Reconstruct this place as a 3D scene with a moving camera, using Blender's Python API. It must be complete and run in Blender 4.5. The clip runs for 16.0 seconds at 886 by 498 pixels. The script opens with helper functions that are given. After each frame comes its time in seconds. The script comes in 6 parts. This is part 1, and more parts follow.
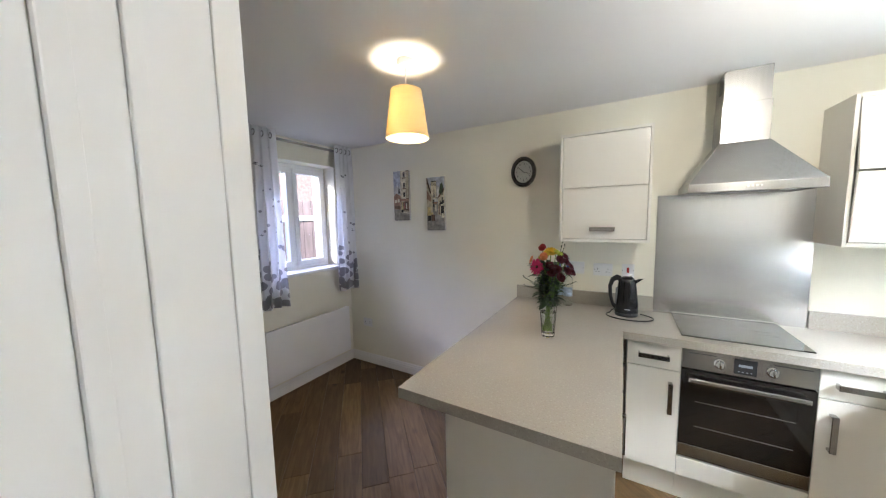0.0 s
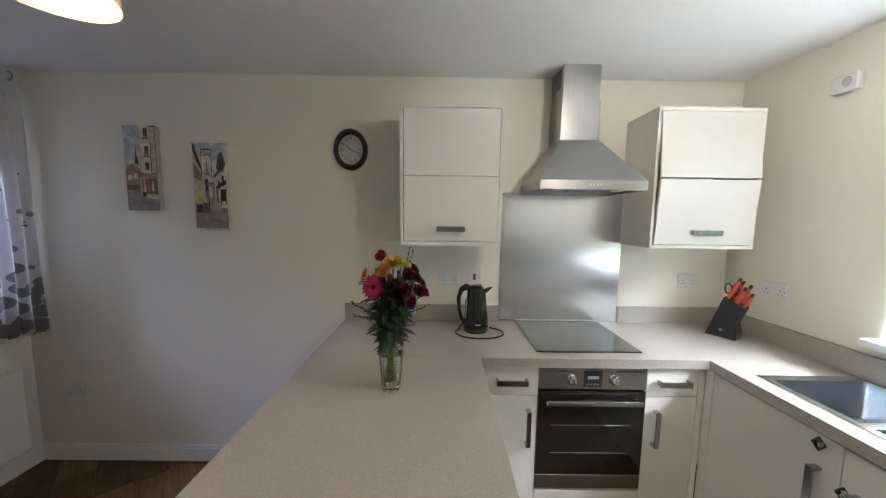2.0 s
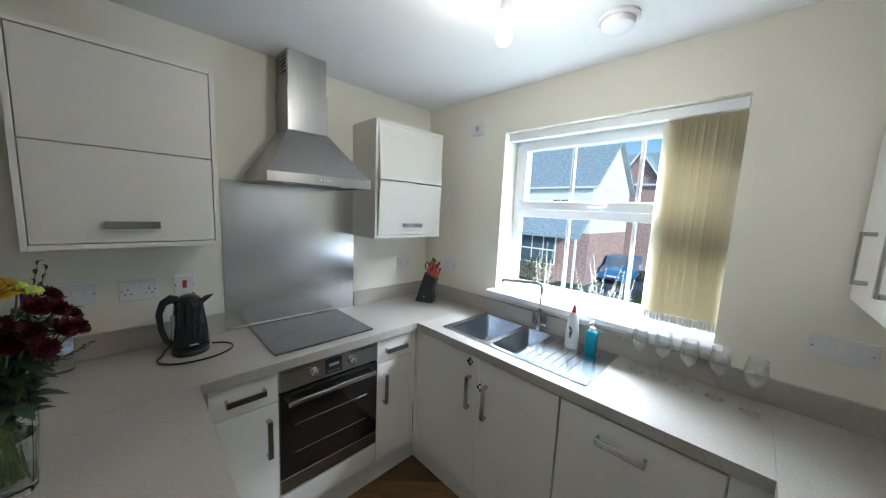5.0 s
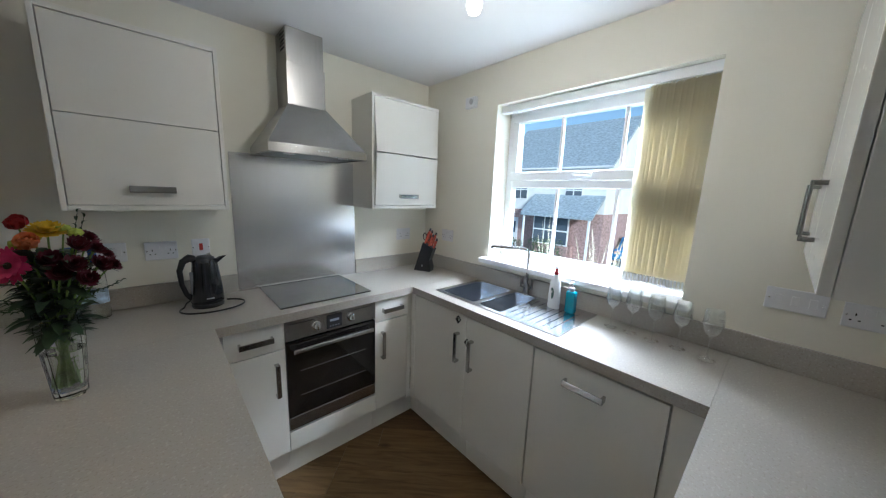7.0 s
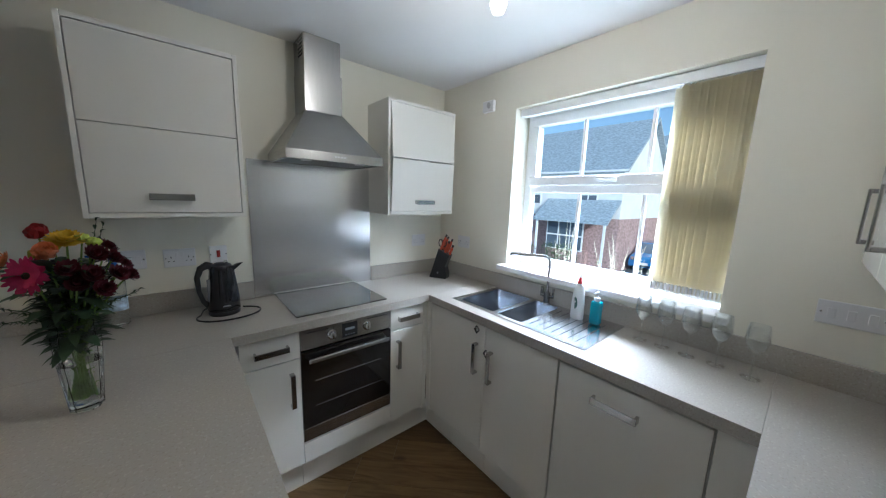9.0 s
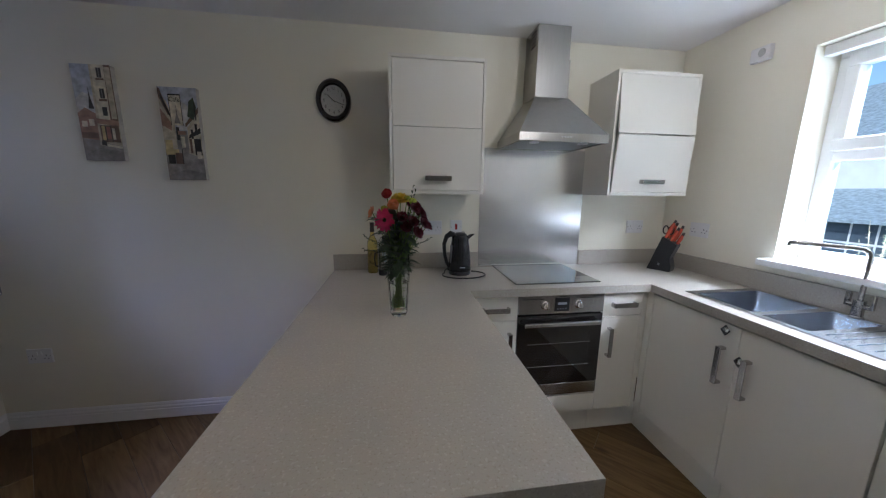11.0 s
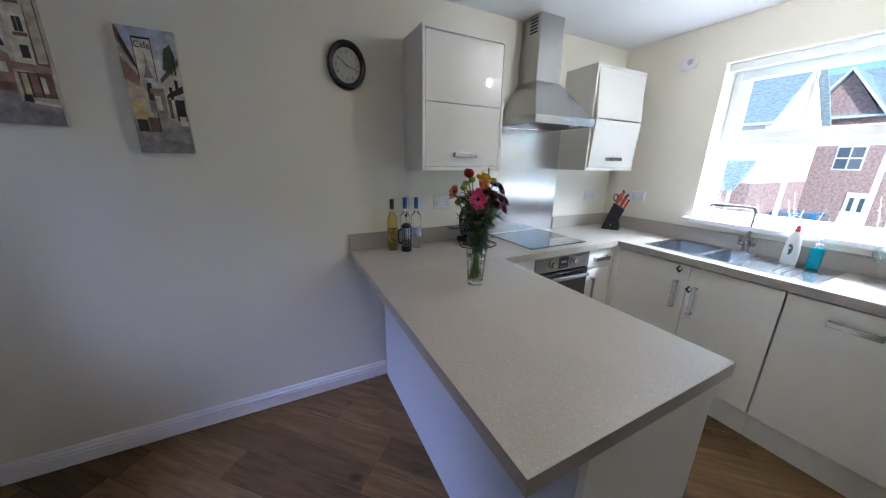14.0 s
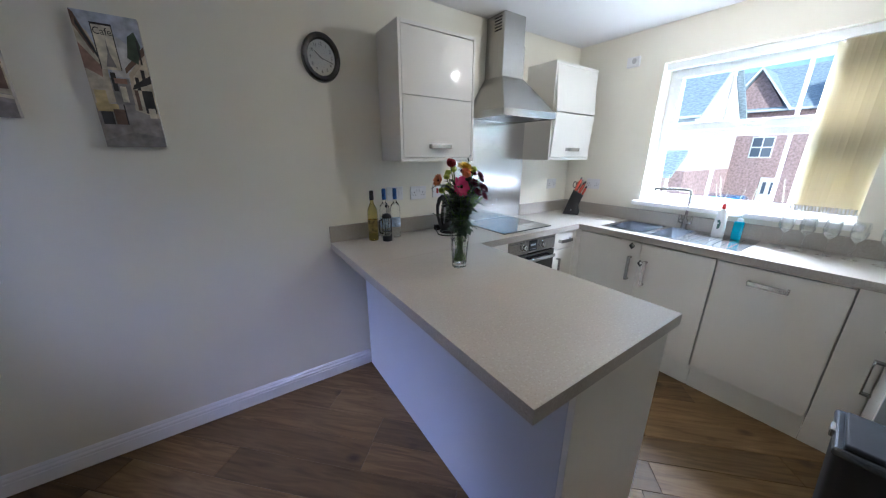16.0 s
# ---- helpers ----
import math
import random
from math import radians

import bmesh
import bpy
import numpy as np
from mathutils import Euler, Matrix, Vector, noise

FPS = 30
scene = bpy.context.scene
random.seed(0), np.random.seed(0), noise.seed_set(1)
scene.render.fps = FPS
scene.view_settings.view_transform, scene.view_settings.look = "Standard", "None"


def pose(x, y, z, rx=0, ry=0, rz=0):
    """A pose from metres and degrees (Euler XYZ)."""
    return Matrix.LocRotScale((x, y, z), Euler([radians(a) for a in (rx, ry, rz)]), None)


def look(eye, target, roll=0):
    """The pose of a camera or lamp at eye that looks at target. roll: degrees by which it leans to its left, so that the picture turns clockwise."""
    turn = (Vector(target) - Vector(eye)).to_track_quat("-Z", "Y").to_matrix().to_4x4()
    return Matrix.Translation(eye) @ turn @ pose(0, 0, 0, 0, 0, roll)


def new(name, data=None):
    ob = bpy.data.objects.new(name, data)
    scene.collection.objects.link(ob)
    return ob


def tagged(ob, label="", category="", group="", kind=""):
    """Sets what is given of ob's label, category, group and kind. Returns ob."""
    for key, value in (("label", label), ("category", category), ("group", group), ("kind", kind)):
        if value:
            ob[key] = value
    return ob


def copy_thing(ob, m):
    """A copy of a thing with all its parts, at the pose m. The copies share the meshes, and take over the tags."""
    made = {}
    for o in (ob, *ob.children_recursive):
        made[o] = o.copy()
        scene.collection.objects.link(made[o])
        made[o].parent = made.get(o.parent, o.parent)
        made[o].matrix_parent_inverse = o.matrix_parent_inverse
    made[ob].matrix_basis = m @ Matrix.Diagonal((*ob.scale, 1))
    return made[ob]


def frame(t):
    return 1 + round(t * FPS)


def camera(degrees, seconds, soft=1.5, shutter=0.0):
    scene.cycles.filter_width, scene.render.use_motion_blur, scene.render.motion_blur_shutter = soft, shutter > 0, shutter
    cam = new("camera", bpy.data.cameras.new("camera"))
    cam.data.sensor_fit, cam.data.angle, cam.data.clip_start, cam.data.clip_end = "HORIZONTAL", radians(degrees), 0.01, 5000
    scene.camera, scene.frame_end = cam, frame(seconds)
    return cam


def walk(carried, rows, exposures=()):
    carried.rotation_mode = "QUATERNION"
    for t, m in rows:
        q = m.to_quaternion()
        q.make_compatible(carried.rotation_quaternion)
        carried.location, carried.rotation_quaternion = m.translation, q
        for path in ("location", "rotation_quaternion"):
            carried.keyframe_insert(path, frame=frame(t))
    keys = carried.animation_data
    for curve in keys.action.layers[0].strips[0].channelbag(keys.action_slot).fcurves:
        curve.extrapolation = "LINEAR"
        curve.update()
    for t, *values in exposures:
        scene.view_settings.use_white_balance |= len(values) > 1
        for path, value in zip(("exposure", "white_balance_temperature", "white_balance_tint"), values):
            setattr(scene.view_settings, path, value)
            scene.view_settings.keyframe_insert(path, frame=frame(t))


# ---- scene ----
cam = camera(109.7, 16.0, soft=1.2)
PATH = [
    (0, (-1.589, -2.554, 1.625), (-2.588, -0.833, 1.431), -1.14),
    (0.5, (-1.647, -2.349, 1.629), (-2.567, -0.584, 1.433), -0.84),
    (1, (-1.703, -2.187, 1.589), (-2.353, -0.301, 1.445), -0.06),
    (1.5, (-1.741, -2.026, 1.591), (-2.094, -0.066, 1.410), 0.66),
    (2, (-1.759, -1.902, 1.591), (-1.749, 0.089, 1.395), 0.78),
    (2.5, (-1.670, -1.731, 1.604), (-1.494, 0.250, 1.400), 0.69),
    (3, (-1.626, -1.640, 1.603), (-1.364, 0.335, 1.424), 0.99),
    (3.5, (-1.596, -1.640, 1.604), (-1.312, 0.331, 1.419), 1.60),
    (4, (-1.744, -1.677, 1.680), (-0.849, 0.093, 1.427), 2.18),
    (4.5, (-1.744, -1.834, 1.665), (-0.514, -0.273, 1.441), 2.18),
    (5, (-1.714, -1.918, 1.641), (-0.312, -0.514, 1.396), 2.57),
    (7.5, (-1.701, -2.115, 1.563), (-0.383, -0.654, 1.203), 2.14),
    (8, (-1.683, -2.051, 1.585), (-0.368, -0.586, 1.230), 2.22),
    (10.5, (-1.841, -2.040, 1.497), (-1.074, -0.221, 1.176), 0.96),
    (11, (-1.936, -2.052, 1.462), (-1.655, -0.104, 1.102), 0.54),
    (11.5, (-2.045, -2.036, 1.444), (-1.876, -0.085, 1.040), 0.71),
    (12, (-2.159, -2.020, 1.442), (-1.990, -0.081, 0.981), 0.47),
    (12.5, (-2.245, -1.977, 1.424), (-2.098, -0.035, 0.971), 0.50),
    (13, (-2.367, -1.869, 1.397), (-2.191, 0.076, 0.967), 0.61),
    (13.5, (-2.471, -1.856, 1.445), (-2.067, 0.048, 0.983), 0.40),
    (14, (-2.686, -1.925, 1.502), (-1.806, -0.213, 0.958), 0.97),
    (14.5, (-2.750, -1.948, 1.493), (-1.680, -0.357, 0.924), 0.45),
    (15, (-2.787, -1.953, 1.513), (-1.689, -0.394, 0.911), 0.60),
    (15.5, (-2.823, -1.954, 1.522), (-1.719, -0.407, 0.899), 0.85),
    (16, (-2.827, -1.962, 1.490), (-1.752, -0.379, 0.910), 0.26),
]
walk(cam, [(t, look(eye, target, roll)) for t, eye, target, roll in PATH],
     [(0.0, 1.2, 6250, 12), (0.8, 1.15, 6250, 13), (1.5, 0.85, 6250, 13), (2.5, 0.38, 6250, 12), (3.5, 0.25, 6250, 13), (4.3, 0.08, 5800, 8), (5.0, 0.02, 5750, 9),
      (8.0, -0.08, 5700, 11), (10.5, -0.12, 5450, 13), (11.2, 0.1, 5800, 17), (12.5, 0.34, 5850, 18), (13.6, 0.52, 5650, 16), (14.4, 0.63, 5550, 14), (16.0, 0.63, 5550, 14)])

# ---- world, sun, large lights ----
world = bpy.data.worlds.new("sky_world")
scene.world = world
world.use_nodes = True
wn = world.node_tree.nodes
sky = wn.new("ShaderNodeTexSky")
sky.sky_type = "NISHITA"
sky.sun_disc = False
sky.sun_elevation = radians(21)
sky.sun_rotation = radians(212)
world.node_tree.links.new(sky.outputs[0], wn["Background"].inputs[0])
wn["Background"].inputs[1].default_value = 0.15

S = Vector((0.86, 0.86, 1.0375))      # plan units to metres, squeezed across and stretched upward to fit the camera's view


def at(x, y, z):
    return Vector((x * S.x, y * S.y, z * S.z))


def lamp(name, kind, energy, color, m, **kw):
    d = bpy.data.lights.new(name, kind)
    d.energy, d.color = energy, color
    if "size" in kw:
        d.shape, d.size, d.size_y = "RECTANGLE", kw["size"], kw["size_y"]
    if "soft" in kw:
        d.shadow_soft_size = kw["soft"]
    if "angle" in kw:
        d.angle = kw["angle"]
    ob = new(name, d)
    ob.matrix_world = m
    return ob


lamp("sun", "SUN", 3.8, (1.0, 0.93, 0.82), look((0, 0, 0), (0.50, 0.80, -0.36)), angle=radians(0.6))
# Unseen area lamps above the windows, added to stand in for skylight.
lamp("street_skylight_lamp", "AREA", 10000, (0.86, 0.93, 1.0), look(at(3.9, -2.4, 6.2), at(-0.5, -1.4, 1.4)), size=12.0, size_y=3.0)
lamp("garden_skylight_lamp", "AREA", 1000, (0.56, 0.60, 1.0), look(at(-10.6, -0.9, 5.4), at(-4.6, -0.66, 1.5)), size=4.5, size_y=2.6)
lamp("pendant_bulb", "POINT", 7, (1.0, 0.84, 0.62), Matrix.Translation(at(-2.967, -1.433, 2.07)), soft=0.035)
lamp("ceiling_bulb", "POINT", 9, (1.0, 0.93, 0.80), Matrix.Translation(at(-1.0, -1.50, 2.13)), soft=0.03)


# ---- materials ----
def mat(name, color, rough=0.5, metal=0.0, var=0.06, scale=6.0, bump=0.0, bscale=60.0, coat=0.0, stretch=(1, 1, 1), spec=0.5):
    m = bpy.data.materials.new(name)
    m.use_nodes = True
    n, l = m.node_tree.nodes, m.node_tree.links
    b = n["Principled BSDF"]
    b.inputs["Metallic"].default_value = metal
    b.inputs["Coat Weight"].default_value = coat
    b.inputs["Coat Roughness"].default_value = 0.06
    b.inputs["Specular IOR Level"].default_value = spec
    co = n.new("ShaderNodeTexCoord")
    mp = n.new("ShaderNodeMapping")
    mp.inputs["Scale"].default_value = stretch
    l.new(co.outputs["Object"], mp.inputs[0])
    big = n.new("ShaderNodeTexNoise")
    big.inputs["Scale"].default_value = scale
    big.inputs["Detail"].default_value = 6
    l.new(mp.outputs[0], big.inputs["Vector"])
    ramp = n.new("ShaderNodeValToRGB")
    c = Vector(color)
    ramp.color_ramp.elements[0].position, ramp.color_ramp.elements[1].position = 0.3, 0.7
    ramp.color_ramp.elements[0].color = (*[max(0, v * (1 - var)) for v in c], 1)
    ramp.color_ramp.elements[1].color = (*[min(1, v * (1 + var)) for v in c], 1)
    l.new(big.outputs[0], ramp.inputs[0])
    l.new(ramp.outputs[0], b.inputs["Base Color"])
    fine = n.new("ShaderNodeTexNoise")
    fine.inputs["Scale"].default_value = bscale
    fine.inputs["Detail"].default_value = 4
    l.new(mp.outputs[0], fine.inputs["Vector"])
    rr = n.new("ShaderNodeMapRange")
    rr.inputs["To Min"].default_value = max(0, rough * 0.93)
    rr.inputs["To Max"].default_value = min(1, rough * 1.08)
    l.new(fine.outputs[0], rr.inputs[0])
    l.new(rr.outputs[0], b.inputs["Roughness"])
    if bump:
        bp = n.new("ShaderNodeBump")
        bp.inputs["Strength"].default_value = bump
        bp.inputs["Distance"].default_value = 0.002
        l.new(fine.outputs[0], bp.inputs["Height"])
        l.new(bp.outputs[0], b.inputs["Normal"])
    return m


def glass_mat(name, color=(1, 1, 1), rough=0.0, ior=1.45):
    m = bpy.data.materials.new(name)
    m.use_nodes = True
    b = m.node_tree.nodes["Principled BSDF"]
    b.inputs["Base Color"].default_value = (*color, 1)
    b.inputs["Transmission Weight"].default_value = 1
    b.inputs["Roughness"].default_value = rough
    b.inputs["IOR"].default_value = ior
    return m


def glow_mat(name, color, power):
    m = bpy.data.materials.new(name)
    m.use_nodes = True
    b = m.node_tree.nodes["Principled BSDF"]
    b.inputs["Base Color"].default_value = (*color, 1)
    b.inputs["Emission Color"].default_value = (*color, 1)
    b.inputs["Emission Strength"].default_value = power
    return m


def speckle_mat():
    """Beige laminate with fine pale and dark crystals."""
    m = mat("worktop_laminate", (0.40, 0.365, 0.315), rough=0.36, var=0.05, scale=3, bump=0.03, bscale=180)
    n, l = m.node_tree.nodes, m.node_tree.links
    b = n["Principled BSDF"]
    base = b.inputs["Base Color"].links[0].from_socket
    co = n["Texture Coordinate"]
    for s, lo, hi, col, fac in ((170, 0.30, 0.42, (0.27, 0.235, 0.195, 1), 0.45), (120, 0.60, 0.68, (0.60, 0.57, 0.51, 1), 0.27)):
        t = n.new("ShaderNodeTexNoise")
        t.inputs["Scale"].default_value, t.inputs["Detail"].default_value = s, 1
        l.new(co.outputs["Object"], t.inputs["Vector"])
        r = n.new("ShaderNodeMapRange")
        r.inputs["From Min"].default_value, r.inputs["From Max"].default_value = lo, hi
        r.inputs["To Min"].default_value, r.inputs["To Max"].default_value = (fac, 0) if lo < 0.5 else (0, fac)
        l.new(t.outputs[0], r.inputs[0])
        mx = n.new("ShaderNodeMixRGB")
        mx.inputs[2].default_value = col
        l.new(r.outputs[0], mx.inputs[0])
        l.new(base, mx.inputs[1])
        base = mx.outputs[0]
    l.new(base, b.inputs["Base Color"])
    return m


def oak_mat():
    """Oiled oak board; grain along local x, tone by board, dark knots."""
    m = bpy.data.materials.new("oak_board")
    m.use_nodes = True
    n, l = m.node_tree.nodes, m.node_tree.links
    b = n["Principled BSDF"]
    co, info = n.new("ShaderNodeTexCoord"), n.new("ShaderNodeObjectInfo")
    shift = n.new("ShaderNodeVectorMath")
    shift.operation = "MULTIPLY_ADD"
    shift.inputs[1].default_value = (1, 1, 1)
    comb = n.new("ShaderNodeCombineXYZ")
    mul = n.new("ShaderNodeMath")
    mul.operation, mul.inputs[1].default_value = "MULTIPLY", 37
    l.new(info.outputs["Random"], mul.inputs[0])
    l.new(mul.outputs[0], comb.inputs[0])
    l.new(mul.outputs[0], comb.inputs[1])
    l.new(co.outputs["Object"], shift.inputs[0])
    l.new(comb.outputs[0], shift.inputs[2])
    mp = n.new("ShaderNodeMapping")
    mp.inputs["Scale"].default_value = (1.1, 10, 1)
    l.new(shift.outputs[0], mp.inputs[0])
    g = n.new("ShaderNodeTexNoise")
    g.inputs["Scale"].default_value, g.inputs["Detail"].default_value, g.inputs["Distortion"].default_value = 3, 8, 1.2
    l.new(mp.outputs[0], g.inputs["Vector"])
    ramp = n.new("ShaderNodeValToRGB")
    ramp.color_ramp.elements[0].position, ramp.color_ramp.elements[1].position = 0.28, 0.75
    ramp.color_ramp.elements[0].color, ramp.color_ramp.elements[1].color = (0.082, 0.046, 0.018, 1), (0.180, 0.110, 0.048, 1)
    l.new(g.outputs[0], ramp.inputs[0])
    tone = n.new("ShaderNodeMapRange")
    tone.inputs["To Min"].default_value, tone.inputs["To Max"].default_value = 0.60, 1.35
    l.new(info.outputs["Random"], tone.inputs[0])
    hsv = n.new("ShaderNodeHueSaturation")
    l.new(tone.outputs[0], hsv.inputs["Value"])
    l.new(ramp.outputs[0], hsv.inputs["Color"])
    kn = n.new("ShaderNodeTexVoronoi")
    kn.inputs["Scale"].default_value = 2.6
    mk = n.new("ShaderNodeMapping")
    mk.inputs["Scale"].default_value = (1, 1.6, 1)
    l.new(shift.outputs[0], mk.inputs[0])
    l.new(mk.outputs[0], kn.inputs["Vector"])
    kr = n.new("ShaderNodeMapRange")
    kr.inputs["From Min"].default_value, kr.inputs["From Max"].default_value = 0.04, 0.14
    kr.inputs["To Min"].default_value, kr.inputs["To Max"].default_value = 0.85, 0
    l.new(kn.outputs["Distance"], kr.inputs[0])
    mx = n.new("ShaderNodeMixRGB")
    mx.inputs[2].default_value = (0.03, 0.016, 0.009, 1)
    l.new(kr.outputs[0], mx.inputs[0])
    l.new(hsv.outputs[0], mx.inputs[1])
    l.new(mx.outputs[0], b.inputs["Base Color"])
    b.inputs["Roughness"].default_value = 0.5
    b.inputs["Specular IOR Level"].default_value = 0.22
    bp = n.new("ShaderNodeBump")
    bp.inputs["Strength"].default_value, bp.inputs["Distance"].default_value = 0.25, 0.001
    l.new(g.outputs[0], bp.inputs["Height"])
    l.new(bp.outputs[0], b.inputs["Normal"])
    return m


def curtain_mat(z0, z1):
    """White cotton with grey petals that grow denser towards the hem."""
    m = mat("curtain_cotton", (0.84, 0.83, 0.82), rough=0.9, var=0.03, bump=0.25, bscale=240)
    n, l = m.node_tree.nodes, m.node_tree.links
    b = n["Principled BSDF"]
    base = b.inputs["Base Color"].links[0].from_socket
    co = n["Texture Coordinate"]
    mp = n.new("ShaderNodeMapping")
    mp.inputs["Scale"].default_value = (0.001, 1.15, 0.8)
    mp.inputs["Rotation"].default_value = (0.4, 0, 0)
    l.new(co.outputs["Object"], mp.inputs[0])
    v = n.new("ShaderNodeTexVoronoi")
    v.inputs["Scale"].default_value = 17
    v.inputs["Randomness"].default_value = 0.75
    l.new(mp.outputs[0], v.inputs["Vector"])
    sep = n.new("ShaderNodeSeparateXYZ")
    l.new(co.outputs["Object"], sep.inputs[0])
    h = n.new("ShaderNodeMapRange")
    h.inputs["From Min"].default_value, h.inputs["From Max"].default_value = z0, z1
    h.inputs["To Min"].default_value, h.inputs["To Max"].default_value = 0.66, 0.04
    l.new(sep.outputs["Z"], h.inputs[0])
    less = n.new("ShaderNodeMath")
    less.operation = "LESS_THAN"
    l.new(v.outputs["Distance"], less.inputs[0])
    l.new(h.outputs[0], less.inputs[1])
    mx = n.new("ShaderNodeMixRGB")
    mx.inputs[2].default_value = (0.36, 0.345, 0.35, 1)
    l.new(less.outputs[0], mx.inputs[0])
    l.new(base, mx.inputs[1])
    l.new(mx.outputs[0], b.inputs["Base Color"])
    tr, mixer = n.new("ShaderNodeBsdfTranslucent"), n.new("ShaderNodeMixShader")
    mixer.inputs[0].default_value = 0.4
    l.new(mx.outputs[0], tr.inputs[0])
    l.new(b.outputs[0], mixer.inputs[1])
    l.new(tr.outputs[0], mixer.inputs[2])
    l.new(mixer.outputs[0], n["Material Output"].inputs[0])
    return m


CREAM = mat("cream_wall_paint", (0.77, 0.735, 0.625), rough=0.62, var=0.025, scale=1.6, bump=0.12, bscale=220)
CEIL = mat("white_ceiling_paint", (0.74, 0.72, 0.70), rough=0.8, var=0.02, scale=1.2, bump=0.1, bscale=160)
WHITE = mat("white_gloss_paint", (0.80, 0.79, 0.78), rough=0.40, var=0.02, scale=4, bump=0.0, bscale=90)
UPVC = mat("white_window_plastic", (0.82, 0.83, 0.84), rough=0.25, var=0.02, scale=5)
PLASTIC = mat("white_socket_plastic", (0.72, 0.71, 0.71), rough=0.3, var=0.02)
GLOSS = mat("cream_gloss_door", (0.72, 0.685, 0.615), rough=0.28, var=0.015, scale=2, coat=0.8, spec=0.25)
GLOSS.node_tree.nodes["Principled BSDF"].inputs["Coat Roughness"].default_value = 0.03
CARCASS = mat("cream_carcass_board", (0.74, 0.71, 0.64), rough=0.4, var=0.02, scale=3, bump=0.03)
# White board; the shade on it is put into this greyer base colour.
PANEL = mat("white_panel_greyed_shade", (0.50, 0.51, 0.53), rough=0.4, var=0.02, scale=2, bump=0.03)
STEEL = mat("brushed_steel", (0.42, 0.41, 0.40), rough=0.26, metal=1, var=0.05, scale=3, bump=0.02, bscale=26, stretch=(30, 30, 1))
SPLASH = mat("brushed_steel_splashback", (0.68, 0.68, 0.69), rough=0.24, metal=1, var=0.04, scale=4, bump=0.05, bscale=18, stretch=(30, 1, 0.6))
for brushed in (STEEL, SPLASH):
    brushed.node_tree.nodes["Principled BSDF"].inputs["Anisotropic"].default_value = 0.7
STEEL.node_tree.nodes["Principled BSDF"].inputs["Anisotropic Rotation"].default_value = 0.25
BOWL = mat("satin_bowl_steel", (0.56, 0.58, 0.61), rough=0.22, metal=1, var=0.05, scale=8, bump=0.02, bscale=70)
SINK = mat("satin_sink_steel", (0.58, 0.60, 0.62), rough=0.18, metal=1, var=0.05, scale=8, bump=0.03, bscale=70)
CHROME = mat("chrome", (0.70, 0.70, 0.70), rough=0.12, metal=1, var=0.02)
NICKEL = mat("satin_nickel", (0.44, 0.43, 0.42), rough=0.2, metal=1, var=0.04, bscale=90)
BLACKGLASS = mat("black_ceramic_glass", (0.010, 0.010, 0.011), rough=0.06, var=0.05, coat=1)
OVENGLASS = mat("oven_door_glass", (0.012, 0.010, 0.009), rough=0.05, var=0.1, coat=0.6)
BLACK = mat("black_plastic", (0.016, 0.016, 0.018), rough=0.32, var=0.1, bump=0.03)
KETTLE = mat("black_metallic_plastic", (0.010, 0.011, 0.014), rough=0.10, var=0.1, coat=0.3)
DARKGAP = mat("dark_recess", (0.012, 0.012, 0.012), rough=0.7)
TOP = speckle_mat()
OAK = oak_mat()
# Blue tint puts the cool outdoor cast into the glass colour.
PANE = glass_mat("cool_cast_window_glass", (0.80, 0.94, 1.0), 0.0, 1.02)
COVER = glass_mat("cover_glass", (0.98, 0.98, 0.98), 0.0, 1.05)
GLASS = glass_mat("clear_glass", (0.97, 0.99, 0.98), 0.0, 1.45)


# ---- mesh helpers ----
def part(name, bm, material, parent=None, label="", smooth=False):
    """One mesh object from a bmesh in plan units, under a thing or part when given."""
    for v in bm.verts:
        v.co = Vector((v.co.x * S.x, v.co.y * S.y, v.co.z * S.z))
    bmesh.ops.recalc_face_normals(bm, faces=bm.faces)
    if smooth:
        for f in bm.faces:
            f.smooth = True
        for e in bm.edges:
            if len(e.link_faces) == 2 and e.calc_face_angle(0) > 0.7:
                e.smooth = False
    me = bpy.data.meshes.new(name)
    bm.to_mesh(me)
    bm.free()
    me.materials.append(material)
    ob = new(name, me)
    if parent:
        ob.parent = parent
    if label:
        ob["label"] = label
    return ob


def thing(name, x, y, z, label, category, group="", rz=0):
    ob = new(name)
    ob.empty_display_size = 0.05
    ob.location = at(x, y, z)
    ob.rotation_euler = (0, 0, radians(rz))
    return tagged(ob, label, category, group)


def setting(name, bm, material, label="", smooth=False):
    return tagged(part(name, bm, material, smooth=smooth), label, kind="structure")


def box(x0, y0, z0, x1, y1, z1, bevel=0.0, seg=2, bm=None, m=None):
    own = bmesh.new()
    bmesh.ops.create_cube(own, size=1, matrix=Matrix.LocRotScale(((x0 + x1) / 2, (y0 + y1) / 2, (z0 + z1) / 2), None, (abs(x1 - x0), abs(y1 - y0), abs(z1 - z0))))
    if bevel:
        bmesh.ops.bevel(own, geom=own.edges[:], offset=bevel, segments=seg, profile=0.5, affect="EDGES")
    return merge(own, bm, m)


def merge(own, bm=None, m=None):
    if m is not None:
        own.transform(m)
    if bm is None:
        return own
    me = bpy.data.meshes.new("tmp")
    own.to_mesh(me)
    own.free()
    bm.from_mesh(me)
    bpy.data.meshes.remove(me)
    return bm


